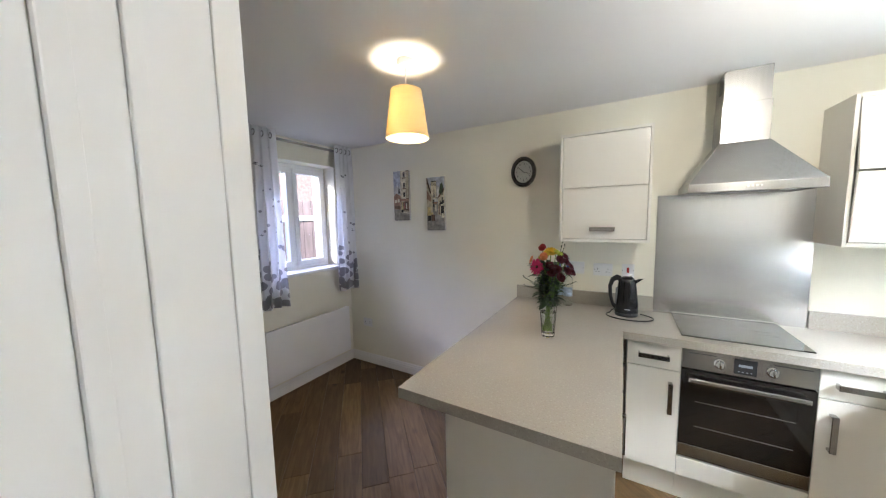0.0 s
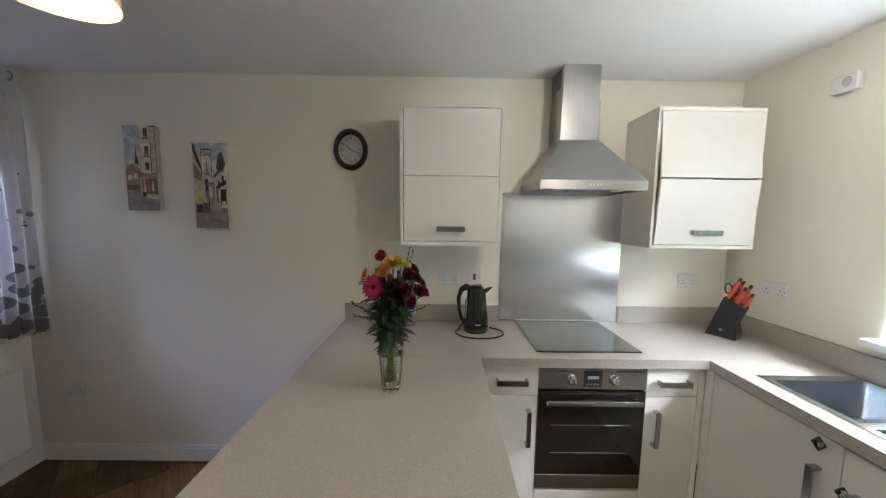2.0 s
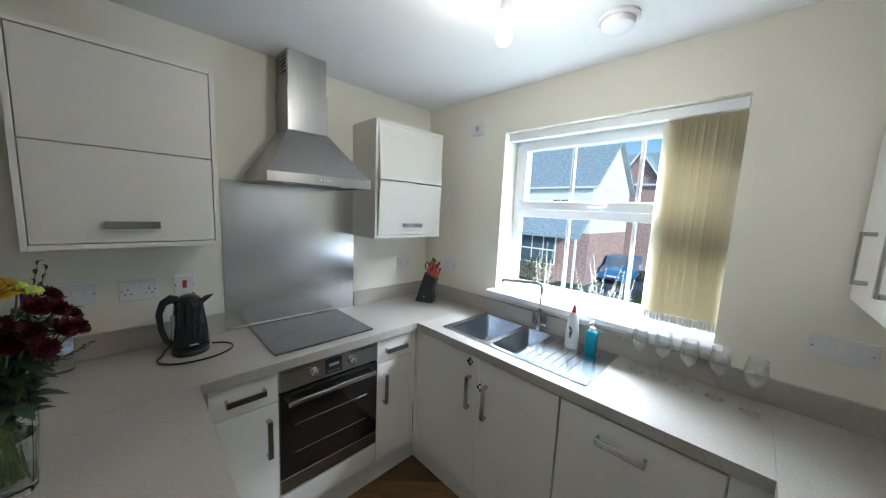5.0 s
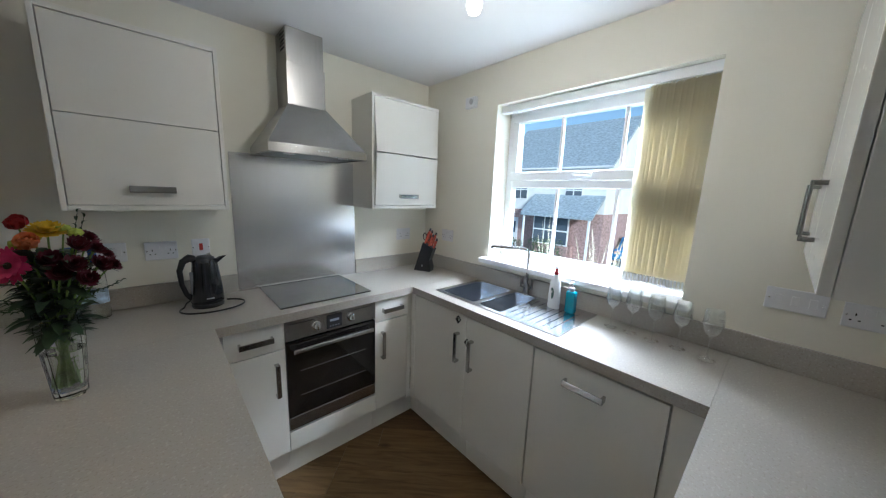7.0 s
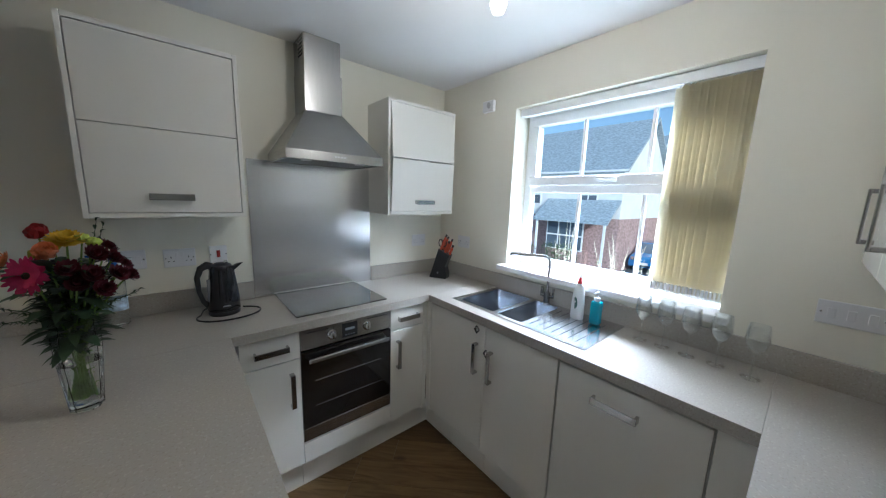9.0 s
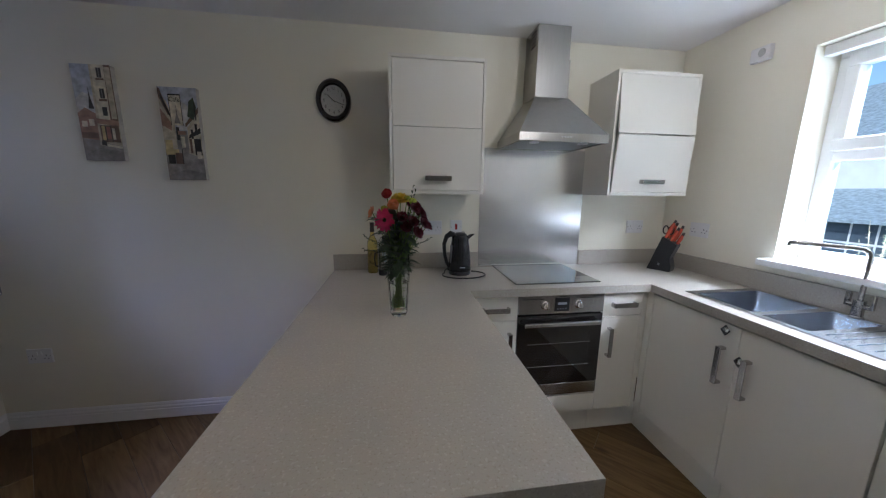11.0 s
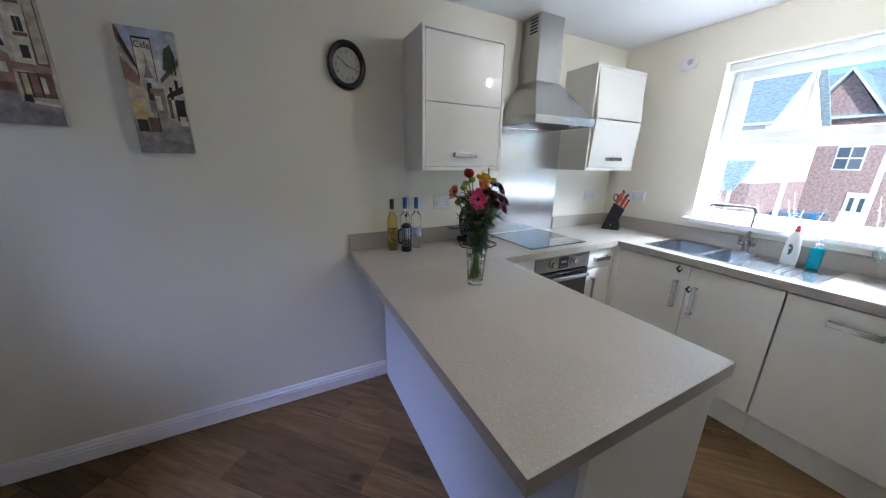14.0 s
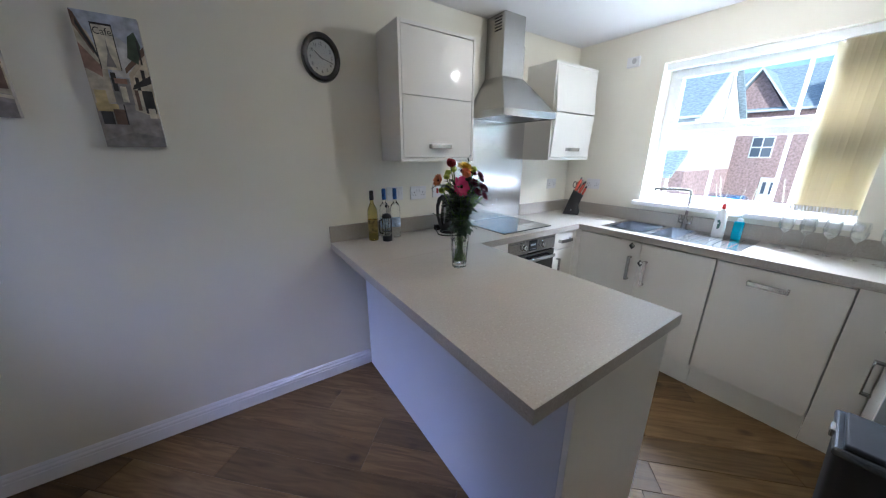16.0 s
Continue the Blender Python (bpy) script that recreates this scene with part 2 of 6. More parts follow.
def lathe(profile, seg=28, bm=None, m=None):
    """Turned solid from (radius, height) pairs."""
    own = bmesh.new()
    rings = []
    for r, z in profile:
        if r < 1e-5:
            rings.append([own.verts.new((0, 0, z))])
        else:
            rings.append([own.verts.new((r * math.cos(2 * math.pi * i / seg), r * math.sin(2 * math.pi * i / seg), z)) for i in range(seg)])
    for a, b in zip(rings, rings[1:]):
        for i in range(seg):
            j = (i + 1) % seg
            q = [a[i % len(a)], a[j % len(a)], b[j % len(b)], b[i % len(b)]]
            q = list(dict.fromkeys(q))
            if len(q) > 2:
                own.faces.new(q)
    return merge(own, bm, m)


def tube(points, r, seg=10, bm=None, m=None, closed=False):
    """Round bar along points; r one radius or one a point."""
    own = bmesh.new()
    pts = [Vector(p) for p in points]
    rs = r if isinstance(r, (list, tuple)) else [r] * len(pts)
    rings = []
    up = None
    for i, p in enumerate(pts):
        a, b = (pts[i - 1] if i or closed else p), (pts[(i + 1) % len(pts)] if i + 1 < len(pts) or closed else p)
        d = (b - a).normalized()
        if up is None:
            up = d.orthogonal().normalized()
        up = (up - d * up.dot(d)).normalized()
        side = d.cross(up)
        rings.append([own.verts.new(p + (up * math.cos(2 * math.pi * k / seg) + side * math.sin(2 * math.pi * k / seg)) * rs[i]) for k in range(seg)])
    pairs = list(zip(rings, rings[1:])) + ([(rings[-1], rings[0])] if closed else [])
    for a, b in pairs:
        for k in range(seg):
            own.faces.new((a[k], a[(k + 1) % seg], b[(k + 1) % seg], b[k]))
    if not closed:
        own.faces.new(rings[0])
        own.faces.new(rings[-1])
    return merge(own, bm, m)


def prism(outline, z0, z1, bevel=0.0, bm=None, m=None):
    """Flat outline in x, y raised from z0 to z1."""
    own = bmesh.new()
    vs = [own.verts.new((x, y, z0)) for x, y in outline]
    f = own.faces.new(vs)
    ext = bmesh.ops.extrude_face_region(own, geom=[f])
    bmesh.ops.translate(own, vec=(0, 0, z1 - z0), verts=[e for e in ext["geom"] if isinstance(e, bmesh.types.BMVert)])
    if bevel:
        bmesh.ops.bevel(own, geom=own.edges[:], offset=bevel, segments=2, profile=0.5, affect="EDGES")
    return merge(own, bm, m)


def slab(xs, ys, inside, z0, z1, bevel=0.004):
    """Board over the cells of a grid for which inside(x, y) holds, with eased top edges."""
    bm = bmesh.new()
    vs = {}
    for i in range(len(xs) - 1):
        for j in range(len(ys) - 1):
            if inside((xs[i] + xs[i + 1]) / 2, (ys[j] + ys[j + 1]) / 2):
                q = []
                for a, b in ((i, j), (i + 1, j), (i + 1, j + 1), (i, j + 1)):
                    if (a, b) not in vs:
                        vs[a, b] = bm.verts.new((xs[a], ys[b], z1))
                    q.append(vs[a, b])
                bm.faces.new(q)
    top = bm.faces[:]
    ext = bmesh.ops.extrude_face_region(bm, geom=top)
    bmesh.ops.translate(bm, vec=(0, 0, z0 - z1), verts=[e for e in ext["geom"] if isinstance(e, bmesh.types.BMVert)])
    bmesh.ops.recalc_face_normals(bm, faces=bm.faces)
    bmesh.ops.dissolve_limit(bm, angle_limit=0.02, verts=bm.verts[:], edges=bm.edges[:])
    if bevel:
        es = [e for e in bm.edges if len(e.link_faces) == 2 and e.calc_face_angle(0) > 1 and min(v.co.z for v in e.verts) > z1 - 1e-4]
        bmesh.ops.bevel(bm, geom=es, offset=bevel, segments=2, profile=0.5, affect="EDGES")
    return bm


RX90 = Matrix.Rotation(radians(90), 4, "X")      # local z to -y
RYM90 = Matrix.Rotation(radians(-90), 4, "Y")    # local z to -x
T = Matrix.Translation

# ---- structure ----
W = 0.922                 # worktop height
CH = 2.320                # ceiling height
NW, SY, WX = -5.03, -3.17, -5.32


def wall_open(name, fixed, thick, a0, a1, z1, holes, axis, material=CREAM, z0=0.0):
    """Wall along one axis with rectangular openings (a0, a1, z0, z1)."""
    us = sorted({a0, a1, *[h[0] for h in holes], *[h[1] for h in holes]})
    zs = sorted({z0, z1, *[h[2] for h in holes], *[h[3] for h in holes]})
    bm = slab(us, zs, lambda u, v: not any(h[0] < u < h[1] and h[2] < v < h[3] for h in holes), 0, thick, 0)
    if axis == "y":       # runs along y at x = fixed, thick towards +x
        m = Matrix(((0, 0, 1, fixed), (1, 0, 0, 0), (0, 1, 0, 0), (0, 0, 0, 1)))
    else:                 # runs along x at y = fixed, thick towards +y
        m = Matrix(((1, 0, 0, 0), (0, 0, 1, fixed), (0, 1, 0, 0), (0, 0, 0, 1)))
    bm.transform(m)
    return setting(name, bm, material, "cream painted plaster wall")


wall_open("wall_north", 0.0, 0.3, -5.7, 0.3, CH, [], "x")
wall_open("wall_east", 0.0, 0.3, -4.9, -0.001, CH, [(-2.141, -0.837, 1.08, 2.069)], "y")
wall_open("wall_west", NW - 0.3, 0.3, -1.56, -0.001, CH, [(-1.13, -0.19, 1.09, 2.12)], "y")
# Outer thickness is unseen, added to keep sun out of the side window.
setting("wall_west_return", prism([(NW - 0.3, -1.56), (NW, -1.56), (WX, -1.80), (WX - 0.75, -1.80)], 0, CH), CREAM, "cream painted plaster wall")
wall_open("wall_dining_thickened", WX - 0.75, 0.75, SY - 0.3, -1.801, CH, [], "y")
wall_open("wall_south", SY - 0.14, 0.14, WX + 0.001, -0.001, CH, [(-2.07, -1.29, 0.0, 2.06)], "x")
for nm, x0 in (("wall_hall_left", -3.1), ("wall_hall_right", -1.2)):
    wall_open(nm, x0, 0.12, -4.9, SY - 0.141, CH, [], "y")
wall_open("wall_hall_end", -4.9, 0.12, -2.979, -1.201, CH, [], "x")
setting("ceiling", box(-5.7, -4.95, CH, 0.3, 0.3, CH + 0.2), CEIL, "white painted plaster ceiling")
setting("floor", box(-5.7, -4.95, -0.2, 0.3, 0.3, -0.010), DARKGAP, "dark screed under the oak boards")


def skirting(name, pts):
    """Torus-profile skirting along pts, the room to the left of its run."""
    bm = bmesh.new()
    prof = [(0, 0), (0.016, 0), (0.016, 0.060), (0.012, 0.064), (0.016, 0.070), (0.016, 0.078), (0.010, 0.086), (0.010, 0.094), (0.004, 0.104), (0, 0.104)]
    v = [Vector(p) for p in pts]
    rings = []
    for i, p in enumerate(v):
        d0 = (v[i] - v[i - 1]).normalized() if i else (v[1] - v[0]).normalized()
        d1 = (v[i + 1] - v[i]).normalized() if i + 1 < len(v) else d0
        n0, n1 = Vector((-d0.y, d0.x)), Vector((-d1.y, d1.x))
        n = (n0 + n1).normalized()
        n /= max(0.3, n.dot(n0))
        rings.append([bm.verts.new((p.x + n.x * o, p.y + n.y * o, h)) for o, h in prof])
    for a, b in zip(rings, rings[1:]):
        for k in range(len(prof)):
            bm.faces.new((a[k], a[(k + 1) % len(prof)], b[(k + 1) % len(prof)], b[k]))
    bm.faces.new(rings[0])
    bm.faces.new(rings[-1])
    return setting(name, bm, WHITE, "white moulded skirting board")


skirting("baseboard", [(-2.498, -0.001), (NW + 0.001, -0.001), (NW + 0.001, -1.56), (WX + 0.001, -1.80), (WX + 0.001, SY + 0.001), (-2.14, SY + 0.001)])

# door frame and opened door
def doorway():
    bm = bmesh.new()
    for x0, x1 in ((-2.07, -2.04), (-1.32, -1.29)):
        box(x0, SY - 0.145, 0, x1, SY + 0.004, 2.03, 0.002, bm=bm)
    box(-2.07, SY - 0.145, 2.03, -1.29, SY + 0.004, 2.06, 0.002, bm=bm)
    for y0 in (SY + 0.004, SY - 0.159):
        box(-2.135, y0, 0, -2.05, y0 + 0.014, 2.12, 0.003, bm=bm)
        box(-1.31, y0, 0, -1.225, y0 + 0.014, 2.12, 0.003, bm=bm)
        box(-2.05, y0, 2.04, -1.31, y0 + 0.014, 2.12, 0.003, bm=bm)
    setting("door_frame", bm, WHITE, "white painted door lining and architrave")
    d = thing("door_1", -2.03, SY + 0.03, 0.006, "white moulded panel door standing open into the room", "door", rz=132.5)
    d["kind"] = "structure"
    bm = box(0.0, -0.018, 0, 0.70, 0.018, 2.02, 0.002)
    for s in (-1, 1):
        for x0, x1 in ((0.10, 0.32), (0.38, 0.60)):
            for z0, z1 in ((0.14, 0.86), (1.04, 1.90)):
                for a, b, c, e in ((x0, z0, x1, z0 + 0.028), (x0, z1 - 0.028, x1, z1), (x0, z0 + 0.028, x0 + 0.028, z1 - 0.028), (x1 - 0.028, z0 + 0.028, x1, z1 - 0.028)):
                    box(a, s * 0.018, b, c, s * 0.0225, e, 0.002, bm=bm)
    leaf = part("leaf", bm, WHITE, d)
    for s in (-1, 1):
        bm = lathe([(0, 0), (0.026, 0), (0.026, 0.008), (0.010, 0.012), (0.010, 0.045), (0, 0.045)], 20, m=T((0.65, s * 0.018, 1.0)) @ Matrix.Rotation(radians(-90 * s), 4, "X"))
        tube([(0.65, s * 0.058, 1.0), (0.62, s * 0.060, 1.0), (0.56, s * 0.058, 1.0), (0.535, s * 0.050, 0.998)], 0.009, bm=bm)
        part("door_handle", bm, CHROME, leaf, "chrome lever handle", smooth=True)
    return d


doorway()


# ---- windows ----
def window_east():
    w = thing("window_1", 0.17, -1.489, 1.094, "white plastic window with a top-hung vent and Georgian bars", "window")
    w["kind"] = "structure"
    y0, y1, z0, z1 = -0.651, 0.651, 0.0, 0.974
    bm = bmesh.new()
    for a in ((y0, z0, y1, z0 + 0.05), (y0, z1 - 0.05, y1, z1), (y0, z0 + 0.05, y0 + 0.055, z1 - 0.05), (y1 - 0.055, z0 + 0.05, y1, z1 - 0.05), (y0 + 0.055, 0.470, y1 - 0.055, 0.530)):
        box(0, a[0], a[1], 0.07, a[2], a[3], 0.005, bm=bm)
    fr = part("window_frame", bm, UPVC, w)
    bm = bmesh.new()
    a0, a1, b0, b1 = y0 + 0.045, y1 - 0.045, 0.515, z1 - 0.04
    for a in ((a0, b0, a1, b0 + 0.055), (a0, b1 - 0.055, a1, b1), (a0, b0 + 0.055, a0 + 0.055, b1 - 0.055), (a1 - 0.055, b0 + 0.055, a1, b1 - 0.055)):
        box(-0.016, a[0], a[1], 0.06, a[2], a[3], 0.006, bm=bm)
    sash = part("sash", bm, UPVC, w)
    bm = box(-0.030, -0.05, 0.533, -0.016, 0.05, 0.555, 0.003)
    tube([(-0.034, -0.045, 0.547), (-0.050, -0.03, 0.551), (-0.052, 0.06, 0.553)], 0.008, bm=bm)
    part("window_handle", bm, UPVC, sash, "white espagnolette handle", smooth=True)
    for a in (-0.205, 0.205):
        part("glazing_bar", box(0.018, a - 0.011, z0 + 0.05, 0.042, a + 0.011, 0.470, 0.002), UPVC, w)
        part("glazing_bar", box(0.010, a - 0.011, b0 + 0.055, 0.036, a + 0.011, b1 - 0.055, 0.002), UPVC, w)
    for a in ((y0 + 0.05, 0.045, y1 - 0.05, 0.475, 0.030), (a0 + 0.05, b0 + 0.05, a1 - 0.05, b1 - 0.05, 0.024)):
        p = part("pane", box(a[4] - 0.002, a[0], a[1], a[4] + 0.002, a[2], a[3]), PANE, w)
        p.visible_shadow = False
    setting("window_sill", box(-0.085, -2.185, 1.061, 0.172, -0.800, 1.094, 0.008), WHITE, "white painted window board")


def window_west():
    w = thing("window_2", -5.22, -0.66, 1.09, "white plastic two-light casement window", "window")
    w["kind"] = "structure"
    y0, y1, z1 = -0.47, 0.47, 1.03
    bm = bmesh.new()
    for a in ((y0, 0, y1, 0.05), (y0, z1 - 0.05, y1, z1), (y0, 0.05, y0 + 0.05, z1 - 0.05), (y1 - 0.05, 0.05, y1, z1 - 0.05), (-0.03, 0.05, 0.03, z1 - 0.05)):
        box(-0.07, a[0], a[1], 0, a[2], a[3], 0.005, bm=bm)
    part("window_frame", bm, UPVC, w)
    for c0, c1 in ((y0 + 0.035, -0.015), (0.015, y1 - 0.035)):
        bm = bmesh.new()
        for a in ((c0, 0.035, c1, 0.09), (c0, z1 - 0.09, c1, z1 - 0.035), (c0, 0.09, c0 + 0.055, z1 - 0.09), (c1 - 0.055, 0.09, c1, z1 - 0.09)):
            box(-0.06, a[0], a[1], 0.016, a[2], a[3], 0.005, bm=bm)
        s = part("sash", bm, UPVC, w)
        bm = box(0.016, c0 + 0.016, 0.44, 0.026, c0 + 0.038, 0.56, 0.003)
        tube([(0.03, c0 + 0.027, 0.52), (0.045, c0 + 0.027, 0.51), (0.046, c0 + 0.027, 0.42)], 0.008, bm=bm)
        part("window_handle", bm, UPVC, s, "white espagnolette handle", smooth=True)
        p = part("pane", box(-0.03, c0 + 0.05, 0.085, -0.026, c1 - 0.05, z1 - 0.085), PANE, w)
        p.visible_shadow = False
    setting("window_sill", box(-5.22, -1.16, 1.06, -4.98, -0.16, 1.092, 0.008), WHITE, "white painted window board")


window_east()
window_west()

# ---- worktop and units ----
RE = -1.22                # west end of the short return
WX0, WX1, WY0, WY1 = -2.735, -0.602, -0.616, -2.365     # outer and inner edges of the worktop
SINK_HOLES = ((-1.134, -0.822), (-1.354, -1.168))
top = thing("worktop", -1.4, -1.2, W, "speckled beige laminate worktop running round the kitchen", "worktop")


def worktop_board(label, xs, ys, inside):
    bm = slab(xs, ys, inside, W - 0.042, W, 0.0012)
    bm.transform(T((1.4, 1.2, -W)))
    part("board", bm, TOP, top, label)


worktop_board("laminate board along the cooker wall", [WX0, -0.002], [WY0 + 0.0003, -0.002], lambda x, y: True)
worktop_board("laminate breakfast-bar board of the peninsula", [WX0, -1.829], [-1.884, WY0 - 0.0003], lambda x, y: True)
worktop_board("laminate board with the sink cut-outs", [WX1, -0.500, -0.045, -0.002], [WY1 + 0.0003, -1.354, -1.168, -1.134, -0.822, WY0 - 0.0003],
              lambda x, y: not (-0.500 < x < -0.045 and any(a < y < b for a, b in SINK_HOLES)))
worktop_board("laminate board of the short return", [RE, -0.002], [SY + 0.002, WY1 - 0.0003], lambda x, y: True)


def upstand(x0, y0, x1, y1):
    o = thing("upstand", (x0 + x1) / 2, (y0 + y1) / 2, W, "speckled beige laminate upstand along the worktop's back", "upstand", "upstands")
    part("board", box(-abs(x1 - x0) / 2, -abs(y1 - y0) / 2, 0, abs(x1 - x0) / 2, abs(y1 - y0) / 2, 0.10, 0.003), TOP, o)


upstand(-2.735, -0.020, -1.628, -0.002)
upstand(-0.768, -0.020, -0.002, -0.002)
upstand(-0.020, SY + 0.003, -0.002, -0.021)
upstand(RE, SY + 0.003, -0.021, SY + 0.021)

FR = 0.022                # door thickness


def bar_handle(parent, cx, y, cz, length, vertical, proud=0.030):
    """Flat-faced bow handle on a front that faces -y."""
    bm = bmesh.new()
    h = length / 2
    rot = Matrix.Rotation(radians(90), 4, "Y") if vertical else Matrix.Identity(4)
    m = T((cx, y, cz)) @ rot
    box(-h, -proud - 0.008, -0.013, h, -proud, 0.013, 0.002, bm=bm, m=m)
    for s in (-1, 1):
        box(s * h - (0.012 if s > 0 else 0), -proud, -0.012, s * h + (0.012 if s < 0 else 0), 0.001, 0.012, 0.002, bm=bm, m=m)
    return part("handle", bm, NICKEL, parent, "brushed nickel bow handle")


def base_unit(x, y, rz, width, fronts, label, depth=0.56, name="base_cabinet"):
    """Base cabinet with its front facing local -y; fronts: (z0, z1, x0, x1, handle) in the unit."""
    u = thing(name, x, y, 0, label, "cabinet", "base cabinets", rz)
    part("body", box(-width / 2 + 0.001, 0.0, 0.15, width / 2 - 0.001, depth, W - (0.25 if name == "sink_cabinet" else 0.043), 0.001), CARCASS, u)
    part("plinth", box(-width / 2 + 0.001, 0.035, 0.0, width / 2 - 0.001, 0.053, 0.149), CARCASS, u)
    for kind, z0, z1, a0, a1, hd in fronts:
        d = part(kind, box(a0 + 0.0015, -FR, z0, a1 - 0.0015, -0.001, z1, 0.0025), GLOSS, u)
        if hd:
            bar_handle(d, hd[0], -FR, hd[1], hd[2], hd[3])
    return u


YF, XF = -0.568, -0.572   # carcass fronts
for cx, w, hx in ((-1.654, 0.295, 0.095), (-0.7715, 0.283, -0.085)):
    base_unit(cx, YF, 0, w, [("drawer_front", 0.741, 0.872, -w / 2, w / 2, (0, 0.808, 0.17, False)), ("door", 0.165, 0.736, -w / 2, w / 2, (hx, 0.59, 0.17, True))],
              "cream gloss base cabinet with a drawer over a door")
setting("trim", box(-0.629, -0.590, 0.15, -0.596, -0.560, W - 0.043, 0.001), CARCASS, "cream corner post between the base cabinets")
setting("trim", box(-0.594, -0.639, 0.15, -0.560, -0.592, W - 0.043, 0.001), CARCASS, "cream corner post between the base cabinets")
base_unit(XF, -0.909, -90, 0.536, [("door", 0.165, 0.872, -0.268, 0.268, (0.203, 0.685, 0.17, True))], "cream gloss sink cabinet door with a child lock", name="sink_cabinet")
base_unit(XF, -1.419, -90, 0.482, [("door", 0.165, 0.872, -0.241, 0.241, (-0.184, 0.675, 0.17, True))], "cream gloss sink cabinet door with a child lock", name="sink_cabinet")
dw = base_unit(XF, -1.962, -90, 0.600, [("door", 0.165, 0.869, -0.296, 0.296, (-0.027, 0.787, 0.19, False))], "integrated dishwasher behind a wide cream gloss door", name="dishwasher")
dw["category"] = "dishwasher"
setting("trim", box(-0.592, -2.428, 0.15, -0.560, -2.264, W - 0.043, 0.001), CARCASS, "cream corner post beside the dishwasher")
rw = (-0.66 - RE - 0.03)
base_unit((-0.66 + RE + 0.03) / 2, -2.452, 180, rw, [("door", 0.165, 0.872, -rw / 2, rw / 2, (-0.2, 0.535, 0.17, True))],
          "cream gloss base cabinet under the short return")
setting("trim", box(RE + 0.01, SY + 0.003, 0.0, RE + 0.028, -2.432, W - 0.043, 0.001), PANEL, "white end panel of the short return, greyed as if shaded")

pb = bmesh.new()
for q in ((-0.631, -0.533, -0.537, -0.515), (-0.537, -0.640, -0.519, -0.533)):
    box(q[0], q[1], 0, q[2], q[3], 0.149, bm=pb)
setting("trim", pb, CARCASS, "cream plinth in the inner corner")
pb = bmesh.new()
for q in ((-0.537, -2.470, -0.519, -2.2625), (-0.660, -2.488, -0.519, -2.470)):
    box(q[0], q[1], 0, q[2], q[3], 0.149, bm=pb)
setting("trim", pb, CARCASS, "cream plinth in the inner corner")

# peninsula: two cabinets facing the kitchen, back panel and end panel
for cy in (-0.915, -1.525):
    base_unit(-1.868, cy, 90, 0.605, [("door", 0.165, 0.872, -0.3025, 0.3025, (0.24, 0.675, 0.17, True))], "cream gloss base cabinet under the peninsula", depth=0.58)
pp = thing("peninsula_panel", -2.475, -0.92, 0, "white panel, greyed as if shaded, closing the dining side of the peninsula", "panel")
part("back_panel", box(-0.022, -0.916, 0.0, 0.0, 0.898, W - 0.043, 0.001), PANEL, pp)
part("end_panel", box(-0.022, -0.940, 0.0, 0.622, -0.917, W - 0.043, 0.001), CARCASS, pp, "cream end panel of the peninsula")


def oven():
    o = thing("oven", -1.21, YF, 0.281, "stainless steel built-in oven with a black glass door", "oven")
    o.scale.z = 0.962
    part("housing", box(-0.295, 0.0, 0.0, 0.295, 0.55, 0.62), DARKGAP, o)
    p = part("control_panel", box(-0.2955, -0.026, 0.508, 0.2955, -0.001, 0.618, 0.004), STEEL, o)
    for s in (-1, 1):
        bm = lathe([(0, 0), (0.026, 0), (0.027, 0.004), (0.021, 0.006), (0.020, 0.026), (0.016, 0.030), (0, 0.030)], 24, m=T((s * 0.115, -0.026, 0.560)) @ RX90)
        box(-0.005, -0.006, 0, 0.005, 0.020, 0.006, 0.001, bm=bm, m=T((s * 0.115, -0.056, 0.560)) @ RX90)
        part("knob", bm, CHROME, p, "round steel control knob", smooth=True)
    disp = part("display", box(-0.050, -0.0285, 0.523, 0.050, -0.0255, 0.601, 0.001), BLACK, p, "black clock display")
    pale = mat("pale_print", (0.32, 0.36, 0.4), rough=0.5)
    for i in range(4):
        part("marking", box(-0.032 + i * 0.018, -0.0300, 0.535, -0.024 + i * 0.018, -0.0284, 0.539), pale, disp)
    part("marking", box(-0.03, -0.0300, 0.562, 0.03, -0.0284, 0.575), pale, disp)
    for x0, x1, z in ((-0.27, -0.13, 0.596), (0.12, 0.27, 0.596), (-0.025, 0.025, 0.607)):
        part("marking", box(x0, -0.0275, z, x1, -0.0255, z + 0.003), BLACK, p)
    d = part("door", box(-0.2955, -0.026, 0.078, 0.2955, -0.001, 0.500, 0.003), OVENGLASS, o, "black glass oven door")
    wire = mat("dull_wire", (0.13, 0.12, 0.11), rough=0.4, metal=1)
    for z in (0.19, 0.33):
        part("shelf_wire", tube([(-0.22, -0.0268, z), (0.22, -0.0268, z)], 0.0016, 6), wire, d)
    bm = box(-0.262, -0.072, 0.445, 0.262, -0.054, 0.470, 0.006)
    for s in (-1, 1):
        box(s * 0.245 - 0.012, -0.056, 0.449, s * 0.245 + 0.012, -0.025, 0.466, 0.002, bm=bm)
    part("handle", bm, STEEL, d, "brushed steel bar handle")
    part("lower_trim", box(-0.2955, -0.026, 0.003, 0.2955, -0.001, 0.075, 0.003), STEEL, o, "brushed steel lower trim")
    f = thing("oven_filler_panel", -1.21, YF, 0, "cream filler panel and plinth under the oven", "panel")
    part("front", box(-0.2955, -FR, 0.165, 0.2955, -0.001, 0.270, 0.002), GLOSS, f)
    part("plinth", box(-0.2955, 0.035, 0, 0.2955, 0.053, 0.149), CARCASS, f)


